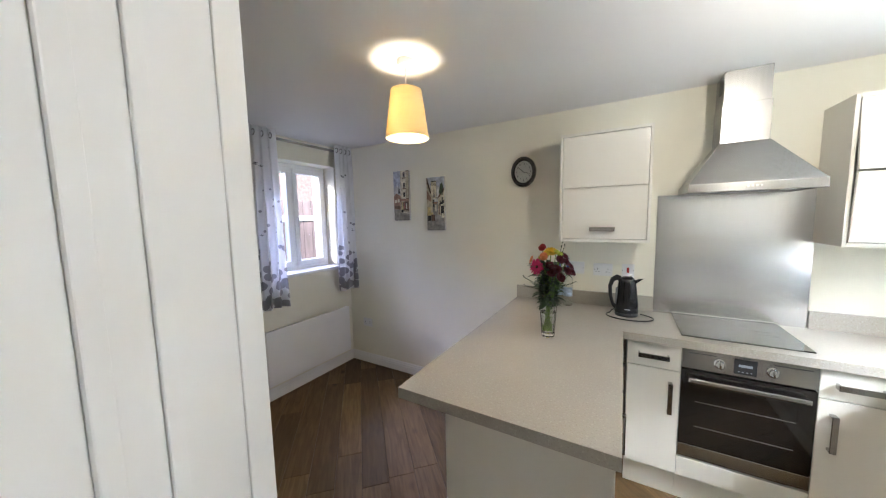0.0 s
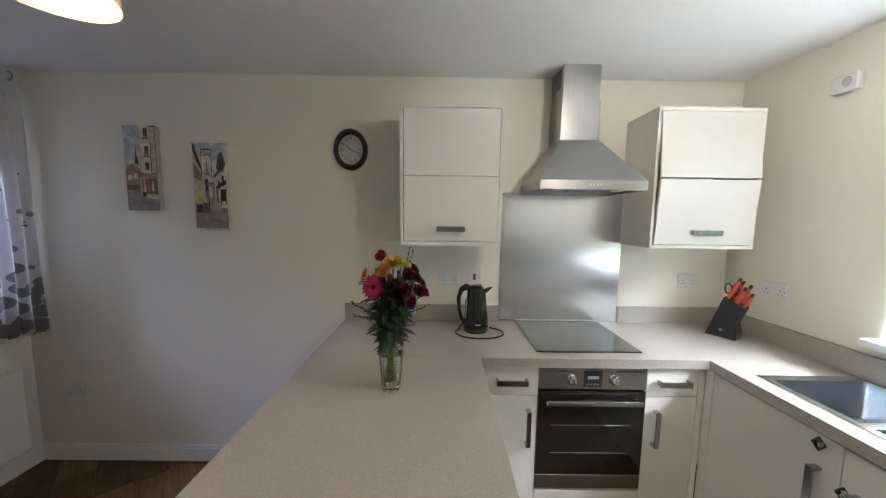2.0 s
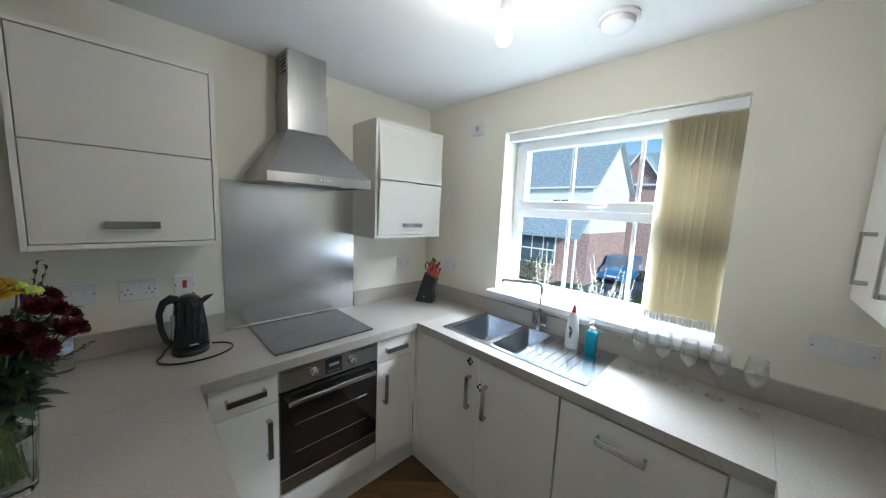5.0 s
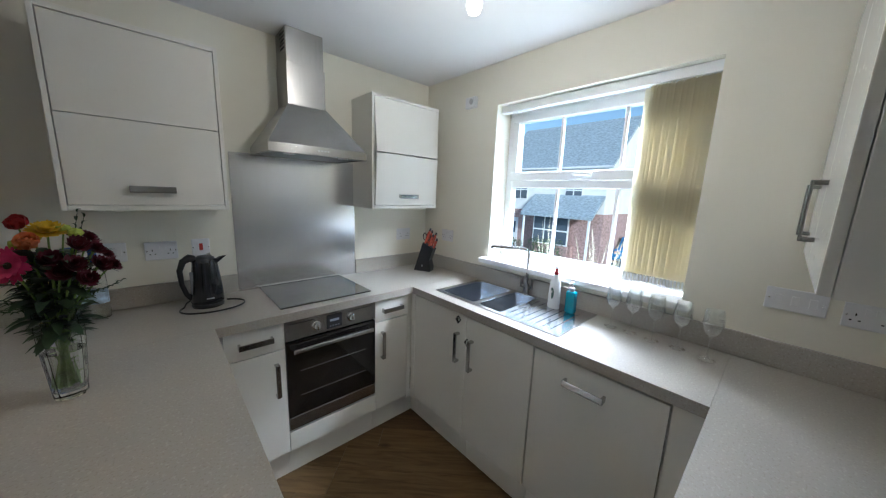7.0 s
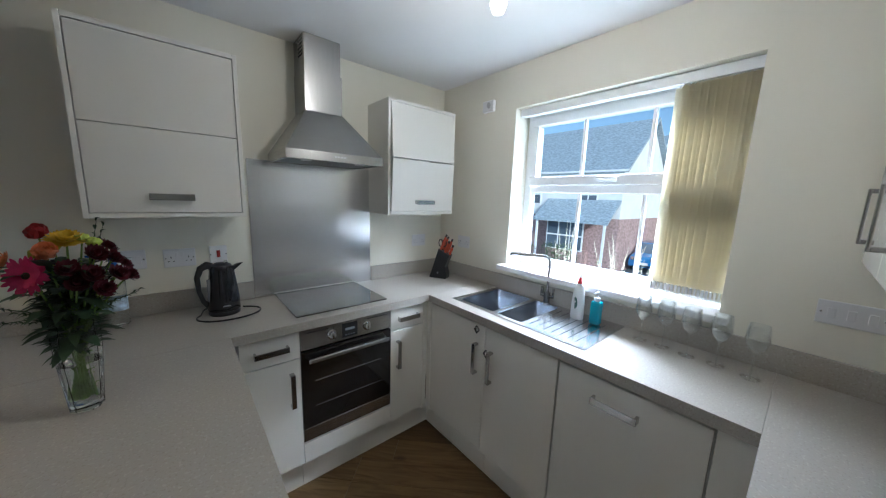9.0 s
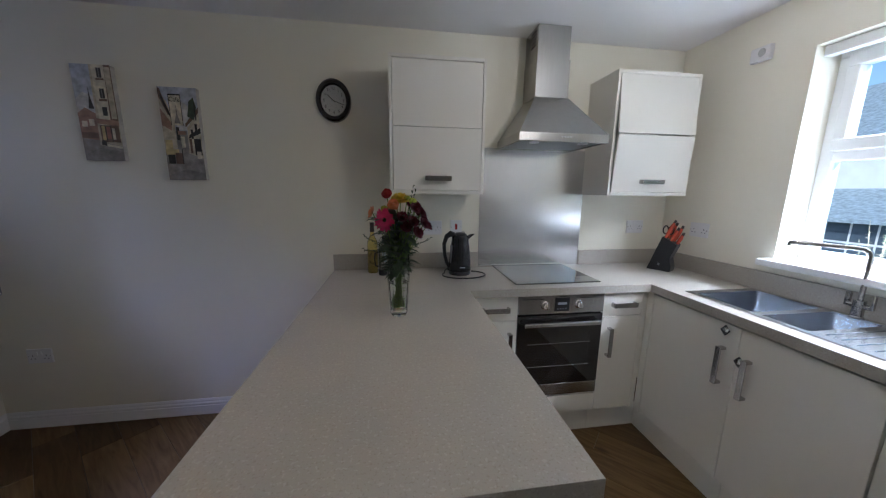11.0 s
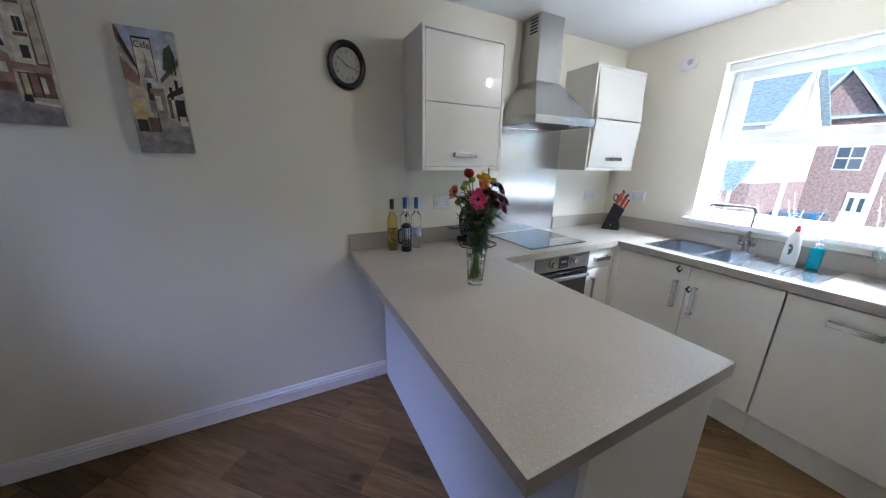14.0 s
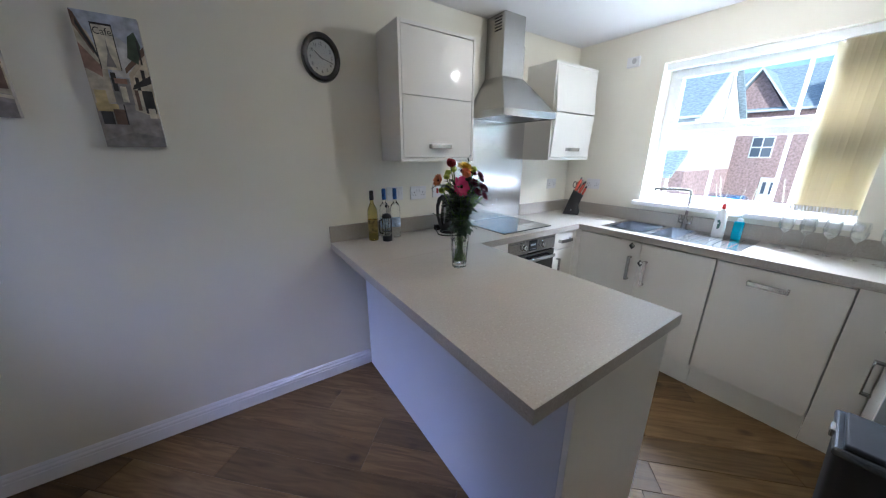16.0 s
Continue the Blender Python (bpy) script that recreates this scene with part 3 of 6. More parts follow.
def hob():
    o = thing("hob", -1.2105, -0.288, W, "black glass ceramic hob set in the worktop", "hob")
    part("glass_top", box(-0.297, -0.25, 0.0005, 0.297, 0.255, 0.008, 0.003), BLACKGLASS, o)
    ring = mat("grey_ring_print", (0.09, 0.09, 0.09), rough=0.3)
    for x, y, r in ((-0.15, -0.11, 0.10), (0.15, -0.11, 0.075), (-0.15, 0.12, 0.075), (0.15, 0.12, 0.10)):
        part("cooking_zone", tube([(x + r * math.cos(a), y + r * math.sin(a), 0.0078) for a in [2 * math.pi * i / 40 for i in range(40)]], 0.0008, 4, closed=True), ring, o)


def hood():
    o = thing("cooker_hood", -1.197, 0, 1.674, "stainless steel chimney cooker hood on the wall", "cooker hood")
    bm = bmesh.new()
    lo = [(-0.30, -0.445, 0.045), (0.30, -0.445, 0.045), (0.30, -0.004, 0.045), (-0.30, -0.004, 0.045)]
    hi = [(-0.122, -0.225, 0.268), (0.122, -0.225, 0.268), (0.122, -0.004, 0.268), (-0.122, -0.004, 0.268)]
    a, b = [bm.verts.new(p) for p in lo], [bm.verts.new(p) for p in hi]
    for i in range(4):
        bm.faces.new((a[i], a[(i + 1) % 4], b[(i + 1) % 4], b[i]))
    bm.faces.new(a), bm.faces.new(b)
    part("canopy", bm, STEEL, o)
    bm = bmesh.new()
    for x0, y0, x1, y1 in ((-0.303, -0.450, 0.303, -0.432), (-0.303, -0.432, -0.285, -0.003), (0.285, -0.432, 0.303, -0.003), (-0.285, -0.021, 0.285, -0.003)):
        box(x0, y0, 0, x1, y1, 0.045, 0.002, bm=bm)
    part("rim", bm, STEEL, o)
    f = part("grease_filter", box(-0.285, -0.432, 0.006, 0.285, -0.021, 0.014), mat("filter_mesh", (0.22, 0.22, 0.21), rough=0.45, metal=1, var=0.3, scale=120), o, "grey mesh grease filter")
    for s in (-1, 1):
        part("lamp_lens", lathe([(0, 0), (0.03, 0), (0.033, -0.006), (0, -0.008)], 20, m=T((s * 0.17, -0.37, 0.006))), PLASTIC, o, smooth=True)
    for i in range(4):
        part("button", box(-0.03 + i * 0.02, -0.454, 0.018, -0.018 + i * 0.02, -0.449, 0.028, 0.001), CHROME, o)
    part("chimney_lower", box(-0.120, -0.221, 0.268, 0.120, -0.004, 0.47, 0.002), STEEL, o)
    part("chimney_upper", box(-0.115, -0.215, 0.47, 0.115, -0.004, CH - 1.676, 0.002), STEEL, o)
    for i in range(5):
        # No opening is cut; a black raised strip paints in the slot's shade.
        part("vent_slot_shade", box(-0.1165, -0.18, 0.545 + i * 0.018, -0.1145, -0.10, 0.553 + i * 0.018), DARKGAP, o)
    s = thing("splashback", -1.198, 0, W, "brushed stainless steel splashback behind the hob", "splashback")
    part("sheet", box(-0.428, -0.009, 0.0, 0.428, -0.002, 0.762, 0.002), SPLASH, s)
    part("edge_strip", box(-0.428, -0.022, 0.0005, 0.30, -0.0095, 0.012, 0.002), CHROME, s)


def wall_cabinet(x, width, ajar, label):
    """Wall cabinet with a bi-fold lift-up front inside a proud surround."""
    o = thing("wall_cabinet", x, 0, 1.398, label, "cabinet", "wall cabinets")
    h, d, w = 0.689, 0.322, width / 2
    part("side_panel", box(-w, -d, 0, -w + 0.018, -0.002, h, 0.001), CARCASS, o)
    part("side_panel", box(w - 0.018, -d, 0, w, -0.002, h, 0.001), CARCASS, o)
    part("bottom_panel", box(-w + 0.0185, -d, 0, w - 0.0185, -0.002, 0.018, 0.001), CARCASS, o)
    part("top_panel", box(-w + 0.0185, -d, h - 0.018, w - 0.0185, -0.002, h, 0.001), CARCASS, o)
    part("back_panel", box(-w + 0.0185, -0.012, 0.0185, w - 0.0185, -0.002, h - 0.0185), CARCASS, o)
    a = w - 0.0215
    zt, zm, zb = h - 0.021, h / 2, 0.021
    y = -d + 0.0195
    part("upper_flap", box(-a, -0.018, -(zt - zm - 0.0015), a, 0.0, 0.0, 0.0015, m=T((0, y, zt)) @ Matrix.Rotation(-math.asin(ajar / (zt - zm)), 4, "X")), GLOSS, o)
    low = T((0, y - ajar, zm)) @ Matrix.Rotation(math.asin(ajar * 0.75 / (zm - zb)), 4, "X")
    lf = part("lower_flap", box(-a, -0.018, -(zm - zb), a, 0.0, -0.0015, 0.0015, m=low), GLOSS, o)
    hd = bar_handle(lf, 0, -0.018, -(zm - zb) + 0.062, 0.17, False)
    hd.data.transform(Matrix.Diagonal((*S, 1)) @ low @ Matrix.Diagonal((1 / S.x, 1 / S.y, 1 / S.z, 1)))


oven()
hob()
hood()
wall_cabinet(-1.991, 0.612, 0.0, "cream gloss wall cabinet with two closed lift-up flaps")
wall_cabinet(-0.462, 0.636, 0.035, "cream gloss wall cabinet with its lift-up flaps slightly ajar")


def wall_cabinet_doors():
    o = thing("wall_cabinet", -0.49, -2.979, 1.355, "cream gloss wall cabinet with two doors over the return", "cabinet", "wall cabinets")
    part("body", box(-0.47, -0.188, 0, 0.47, 0.445, 0.72, 0.001), CARCASS, o)
    for s in (-1, 1):
        d = part("door", box(min(0.0015 * s, 0.468 * s), 0.447, 0.002, max(0.0015 * s, 0.468 * s), 0.469, 0.718, 0.002), GLOSS, o)
        hb = bmesh.new()
        hx = 0.25 if s > 0 else -0.06
        box(hx - 0.012, 0.497, 0.07, hx + 0.012, 0.505, 0.22, 0.002, bm=hb)
        for z in (0.07, 0.208):
            box(hx - 0.012, 0.468, z, hx + 0.012, 0.498, z + 0.012, 0.002, bm=hb)
        part("handle", hb, NICKEL, d, "brushed nickel bow handle")


wall_cabinet_doors()

# ---- sink ----
def sink():
    o = thing("sink", -0.272, -1.264, W, "stainless steel one and a half bowl sink with drainer", "sink")
    bm = slab([-0.245, -0.215, 0.215, 0.245], [-0.484, -0.088, -0.045, 0.094, 0.115, 0.132, 0.440, 0.484],
              lambda x, y: not (-0.215 < x < 0.215 and (0.132 < y < 0.440 or -0.088 < y < 0.094)), 0.0008, 0.0050, 0.0015)
    part("rim", bm, SINK, o)
    for nm, y0, y1, dp in (("main_bowl", 0.132, 0.440, 0.16), ("half_bowl", -0.088, 0.094, 0.12)):
        bm = box(-0.214, y0 + 0.001, -dp, 0.214, y1 - 0.001, 0.004, 0.03, 4)
        bmesh.ops.delete(bm, geom=[f for f in bm.faces if f.calc_center_median().z > -0.022], context="FACES")
        top_edge = [e for e in bm.edges if e.is_boundary]
        ex = bmesh.ops.extrude_edge_only(bm, edges=top_edge)
        for v in ex["geom"]:
            if isinstance(v, bmesh.types.BMVert):
                v.co.z = 0.0035
        b = part(nm, bm, BOWL, o, smooth=True)
        bm = lathe([(0, 0.004), (0.026, 0.004), (0.034, 0.002), (0.036, 0)], 20, m=T((0.02, (y0 + y1) / 2, -dp + 0.001)))
        part("waste", bm, CHROME, b, "chrome basket waste", smooth=True)
    for i in range(7):
        part("drainer_ridge", box(-0.19, -0.130 - i * 0.047, 0.0050, 0.17, -0.125 - i * 0.047, 0.0075, 0.001), SINK, o)
    t = thing("tap", -0.075, -1.262, W + 0.005, "chrome monobloc kitchen tap with a square swan spout", "tap")
    part("body", lathe([(0, 0), (0.026, 0), (0.026, 0.008), (0.021, 0.012), (0.021, 0.075), (0, 0.078)], 24), NICKEL, t, smooth=True)
    for s in (-1, 1):
        bm = tube([(0, s * 0.018, 0.052), (0, s * 0.040, 0.055)], 0.010)
        box(-0.008, s * 0.036 - 0.004, 0.045, 0.008, s * 0.036 + 0.014 * s, 0.105, 0.003, bm=bm)
        part("lever", bm, NICKEL, t, smooth=True)
    pts = [(0, 0, 0.07), (0, 0, 0.25), (-0.004, 0.006, 0.268), (-0.014, 0.020, 0.277), (-0.03, 0.043, 0.28), (-0.145, 0.205, 0.284), (-0.150, 0.212, 0.282), (-0.152, 0.215, 0.268)]
    part("spout", tube(pts, 0.0095, 12), NICKEL, t, smooth=True)


sink()


# ---- vertical blind at the street window ----
def blind():
    m = bpy.data.materials.new("beige_blind_fabric")
    m.use_nodes = True
    n, l = m.node_tree.nodes, m.node_tree.links
    n.remove(n["Principled BSDF"])
    out = n["Material Output"]
    d, tr, mx = n.new("ShaderNodeBsdfDiffuse"), n.new("ShaderNodeBsdfTranslucent"), n.new("ShaderNodeMixShader")
    tex = n.new("ShaderNodeTexNoise")
    tex.inputs["Scale"].default_value = 90
    ramp = n.new("ShaderNodeValToRGB")
    ramp.color_ramp.elements[0].color, ramp.color_ramp.elements[1].color = (0.80, 0.745, 0.60, 1), (0.87, 0.825, 0.70, 1)
    l.new(tex.outputs[0], ramp.inputs[0])
    l.new(ramp.outputs[0], d.inputs[0])
    l.new(ramp.outputs[0], tr.inputs[0])
    mx.inputs[0].default_value = 0.6
    l.new(d.outputs[0], mx.inputs[1])
    l.new(tr.outputs[0], mx.inputs[2])
    l.new(mx.outputs[0], out.inputs[0])
    o = thing("vertical_blind", 0.07, -1.489, 1.10, "beige fabric vertical blind drawn to one side of the window", "blind")
    part("headrail", box(-0.025, -0.648, 0.922, 0.025, 0.645, 0.966, 0.003), UPVC, o, "white plastic headrail")
    rng = random.Random(3)
    for i in range(19):
        y = -0.634 + i * 0.0163
        a = radians(46 + rng.uniform(-5, 5))
        bm = bmesh.new()
        cols = []
        for k in range(5):
            u = (k - 2) / 2 * 0.042
            w = 0.006 * math.sin((k / 4) * math.pi)
            x0, y0 = u * math.sin(a) + w * math.cos(a), u * math.cos(a) - w * math.sin(a)
            cols.append([bm.verts.new((x0, y + y0, z)) for z in (0.03, 0.918)])
        for p, q in zip(cols, cols[1:]):
            bm.faces.new((p[0], q[0], q[1], p[1]))
        bmesh.ops.solidify(bm, geom=bm.faces[:], thickness=0.0012)
        s = part("slat", bm, m, o, smooth=True)
        part("weight", box(-0.036 * math.sin(a) - 0.002, y - 0.006, 0.026, 0.036 * math.sin(a) + 0.002, y + 0.006, 0.060, 0.002), UPVC, s)
        part("hook", box(-0.004, y - 0.003, 0.910, 0.004, y + 0.003, 0.926, 0.001), UPVC, s)
    bm = bmesh.new()
    for i in range(18):
        y = -0.634 + i * 0.0163
        tube([(-0.03, y, 0.035), (-0.034, y + 0.004, 0.020), (-0.034, y + 0.012, 0.020), (-0.03, y + 0.0163, 0.035)], 0.0022, 5, bm=bm)
    part("bottom_chain", bm, PLASTIC, o, "white bead chain along the hem")


blind()


# ---- lights and ceiling fittings ----
FABRIC = bpy.data.materials.new("mustard_shade_fabric")
FABRIC.use_nodes = True
_n, _l = FABRIC.node_tree.nodes, FABRIC.node_tree.links
_n.remove(_n["Principled BSDF"])
_d, _t, _m = _n.new("ShaderNodeBsdfDiffuse"), _n.new("ShaderNodeBsdfTranslucent"), _n.new("ShaderNodeMixShader")
_x = _n.new("ShaderNodeTexNoise")
_x.inputs["Scale"].default_value = 60
_r = _n.new("ShaderNodeValToRGB")
_r.color_ramp.elements[0].color, _r.color_ramp.elements[1].color = (0.60, 0.49, 0.29, 1), (0.70, 0.59, 0.37, 1)
_l.new(_x.outputs[0], _r.inputs[0])
_l.new(_r.outputs[0], _d.inputs[0])
_l.new(_r.outputs[0], _t.inputs[0])
_m.inputs[0].default_value = 0.32
_l.new(_d.outputs[0], _m.inputs[1])
_l.new(_t.outputs[0], _m.inputs[2])
_l.new(_m.outputs[0], _n["Material Output"].inputs[0])
BULB = glow_mat("lit_bulb_glass", (1.0, 0.90, 0.72), 14)


def pendant():
    o = thing("pendant_lamp", -2.967, -1.433, CH, "lit pendant lamp with a mustard fabric shade", "lamp")
    part("ceiling_rose", lathe([(0, 0), (0.048, 0), (0.050, -0.012), (0.040, -0.026), (0.012, -0.034), (0, -0.034)], 28), PLASTIC, o, smooth=True)
    part("cord", tube([(0, 0, -0.03), (0, 0, -0.18)], 0.005, 8), PLASTIC, o)
    part("lampholder", lathe([(0, -0.13), (0.012, -0.135), (0.018, -0.16), (0.018, -0.215), (0, -0.22)], 18), PLASTIC, o, smooth=True)
    bm = bmesh.new()
    for a in range(0, 360, 120):
        tube([(0, 0, -0.165), (0.088 * math.cos(radians(a)), 0.088 * math.sin(radians(a)), -0.15)], 0.0022, 6, bm=bm)
    part("spider", bm, NICKEL, o)
    part("shade", lathe([(0.090, -0.138), (0.127, -0.362), (0.125, -0.362), (0.088, -0.138), (0.090, -0.138)], 48), FABRIC, o, smooth=True)
    b = part("bulb", lathe([(0, -0.218), (0.013, -0.22), (0.015, -0.236), (0.026, -0.262), (0.029, -0.282), (0.020, -0.304), (0, -0.310)], 20), BULB, o, "glowing bulb", smooth=True)
    b.visible_shadow = False


def bare_bulb():
    o = thing("ceiling_lamp", -1.0, -1.50, CH, "bare lit bulb hanging in a white holder from the ceiling", "lamp")
    o.scale.z = 0.8
    part("ceiling_rose", lathe([(0, 0), (0.045, 0), (0.047, -0.012), (0.030, -0.024), (0, -0.026)], 26), PLASTIC, o, smooth=True)
    part("cord", tube([(0, 0, -0.02), (0, 0, -0.15)], 0.005, 8), PLASTIC, o)
    part("lampholder", lathe([(0, -0.125), (0.014, -0.128), (0.022, -0.15), (0.022, -0.185), (0.018, -0.195), (0, -0.195)], 20), PLASTIC, o, smooth=True)
    b = part("bulb", lathe([(0, -0.193), (0.014, -0.196), (0.017, -0.215), (0.029, -0.245), (0.031, -0.265), (0.022, -0.290), (0, -0.298)], 24), BULB, o, "glowing bulb", smooth=True)
    b.visible_shadow = False


pendant()
bare_bulb()
dt = thing("heat_detector", -0.402, -1.682, CH, "round white heat detector on the ceiling", "detector")
part("base", lathe([(0, 0), (0.085, 0), (0.087, -0.010), (0.080, -0.016), (0, -0.016)], 36), PLASTIC, dt, smooth=True)
part("cover", lathe([(0.070, -0.016), (0.066, -0.036), (0.045, -0.046), (0.020, -0.048), (0, -0.048)], 36), PLASTIC, dt, smooth=True)


# ---- plates on the walls ----
def wall_plate(name, x, y, z, w, h, rz, label, kind):
    """Plate on a wall; its face looks along local -y."""
    o = thing(name, x, y, z, label, "socket" if kind != "switch" else "switch", "wall plates", rz)
    p = part("plate", box(-w / 2, -0.010, -h / 2, w / 2, -0.0005, h / 2, 0.003), PLASTIC, o)
    if kind == "socket":
        for s in (-1, 1):
            for a, b, c, e in ((0, 0.016, 0.004, 0.009), (-0.011, -0.003, 0.007, 0.004), (0.011, -0.003, 0.007, 0.004)):
                # Raised black box; the hole's inner shade is only its colour.
                part("pin_hole_shade", box(s * w * 0.27 + a - c / 2, -0.0108, b - 0.012 - e / 2, s * w * 0.27 + a + c / 2, -0.0098, b - 0.012 + e / 2), DARKGAP, p)
            part("rocker", box(s * w * 0.09 - 0.006, -0.0135, 0.008, s * w * 0.09 + 0.006, -0.0095, 0.028, 0.001), PLASTIC, p)
    elif kind == "fuse":
        part("rocker", box(-0.009, -0.0135, -0.016, 0.009, -0.0095, 0.020, 0.001), mat("red_rocker", (0.35, 0.02, 0.015), rough=0.35), p, "red isolator rocker")
    else:
        for i in (-1, 0, 1):
            part("rocker", box(i * w * 0.28 - 0.011, -0.0135, -0.017, i * w * 0.28 + 0.011, -0.0095, 0.017, 0.0015), PLASTIC, p)
    for s in (-1, 1):
        part("screw", lathe([(0, 0), (0.0035, 0), (0.003, 0.0015), (0, 0.0015)], 10, m=T((s * w * 0.43, -0.0098, 0)) @ RX90), NICKEL, p)
    return o


wall_plate("switch_plate", -2.206, 0, 1.189, 0.140, 0.088, 0, "white triple switch plate on the cream wall", "switch")
wall_plate("wall_socket", -1.992, 0, 1.184, 0.146, 0.088, 0, "white double socket above the worktop", "socket")
wall_plate("cooker_isolator", -1.807, 0, 1.188, 0.090, 0.088, 0, "white isolator plate with a red rocker", "fuse")
wall_plate("wall_socket", -0.270, 0, 1.182, 0.150, 0.088, 0, "white double socket above the worktop", "socket")
wall_plate("wall_socket", 0, -0.342, 1.190, 0.146, 0.088, -90, "white double socket beside the window", "socket")
wall_plate("switch_plate", 0, -2.522, 1.180, 0.180, 0.080, -90, "white triple switch plate on the window wall", "switch")
wall_plate("wall_socket", 0, -2.72, 1.170, 0.140, 0.082, -90, "white double socket beside the switch plate", "socket")
wall_plate("wall_socket", -4.738, 0, 0.455, 0.150, 0.088, 0, "white double socket above the skirting", "socket")
al = thing("alarm_sensor", 0, -0.578, 2.115, "small white alarm sensor on the wall", "sensor")
part("housing", box(-0.034, -0.055, -0.035, -0.0005, 0.055, 0.035, 0.006), PLASTIC, al)
part("dial", lathe([(0, 0), (0.020, 0), (0.018, 0.006), (0, 0.007)], 20, m=T((-0.034, -0.012, 0.004)) @ RYM90), mat("grey_dial", (0.45, 0.45, 0.44), rough=0.4), al, smooth=True)


# ---- clock and canvases ----
def text_mesh(body, size, m):
    """The characters of a word as a flat bmesh, centred."""
    cu = bpy.data.curves.new("lettering", "FONT")
    cu.body, cu.size, cu.align_x, cu.align_y, cu.extrude = body, size, "CENTER", "CENTER", 0.0004
    ob = bpy.data.objects.new("lettering", cu)
    scene.collection.objects.link(ob)
    me = ob.to_mesh()
    bm = bmesh.new()
    bm.from_mesh(me)
    ob.to_mesh_clear()
    bpy.data.objects.remove(ob)
    bpy.data.curves.remove(cu)
    bm.transform(m)
    return bm


def clock():
    o = thing("wall_clock", -2.677, 0, 1.914, "round black-rimmed wall clock with a white dial", "clock")
    c = RX90
    part("rim", lathe([(0.083, 0.004), (0.083, 0.020), (0.090, 0.032), (0.104, 0.036), (0.114, 0.028), (0.117, 0.012), (0.117, 0.001), (0.083, 0.001), (0.083, 0.004)], 56, m=c), mat("dark_rim_lacquer", (0.010, 0.007, 0.006), rough=0.18, coat=0.6), o, smooth=True)
    dial = part("dial", lathe([(0, 0.012), (0.0845, 0.012), (0.0845, 0.002), (0, 0.002)], 56, m=c), mat("dial_card", (0.70, 0.70, 0.68), rough=0.5), o)
    ink = mat("black_print", (0.03, 0.03, 0.03), rough=0.5)
    for k in range(1, 13):
        a = radians(90 - 30 * k)
        part("numeral", text_mesh(str(k), 0.022, T((0.064 * math.cos(a), -0.0128, 0.064 * math.sin(a))) @ Matrix.Rotation(radians(90), 4, "X")), ink, dial)
    for ang, ln, w in ((radians(90 - 307), 0.050, 0.004), (radians(90 - 107), 0.074, 0.0028)):
        m = T((0, -0.0150, 0)) @ Matrix.Rotation(-ang, 4, "Y")
        part("clock_hand", box(-0.014, -0.0008, -w / 2, ln, 0.0008, w / 2, m=m), ink, dial)
    part("lens", lathe([(0, 0.0215), (0.0825, 0.0215), (0.0825, 0.0195), (0, 0.0195)], 48, m=c), COVER, o)


clock()
PAINTS = {k: mat("oil_" + k, c, rough=0.75, var=0.35, scale=28, bump=0.3, bscale=70) for k, c in {
    "sky": (0.42, 0.44, 0.50), "cloud": (0.55, 0.54, 0.52), "ochre": (0.50, 0.43, 0.31), "cream": (0.62, 0.56, 0.42), "rust": (0.30, 0.18, 0.13), "brown": (0.16, 0.10, 0.07),
    "dark": (0.035, 0.032, 0.03), "grey": (0.24, 0.22, 0.20), "pave": (0.30, 0.27, 0.24), "gold": (0.52, 0.41, 0.20), "red": (0.30, 0.13, 0.10), "green": (0.06, 0.08, 0.05)}.items()}


def canvas(x, z, w, h, strokes, label, words=()):
    """Deep-edged canvas; strokes: colour, outline in fractions of width and height from the lower left."""
    o = thing("canvas_picture", x, 0, z, label, "picture", "street canvases")
    part("stretcher", box(0, -0.034, 0, w, -0.001, h, 0.002), mat("canvas_edge", (0.45, 0.41, 0.36), rough=0.85, var=0.2, scale=20, bump=0.3, bscale=200), o)
    for i, (c, outline) in enumerate(strokes):
        d = 0.0345 + 0.00012 * i
        part("painted_shape", prism([(px * w, pz * h) for px, pz in outline], 0, 0.0008, m=T((0, -d, 0)) @ RX90), PAINTS[c], o)
    for s, px, pz, size in words:
        part("painted_word", text_mesh(s, size, T((px * w, -0.0385, pz * h)) @ Matrix.Rotation(radians(90), 4, "X")), PAINTS["dark"], o)


def rect(a, b, c, d):
    return [(a, b), (c, b), (c, d), (a, d)]


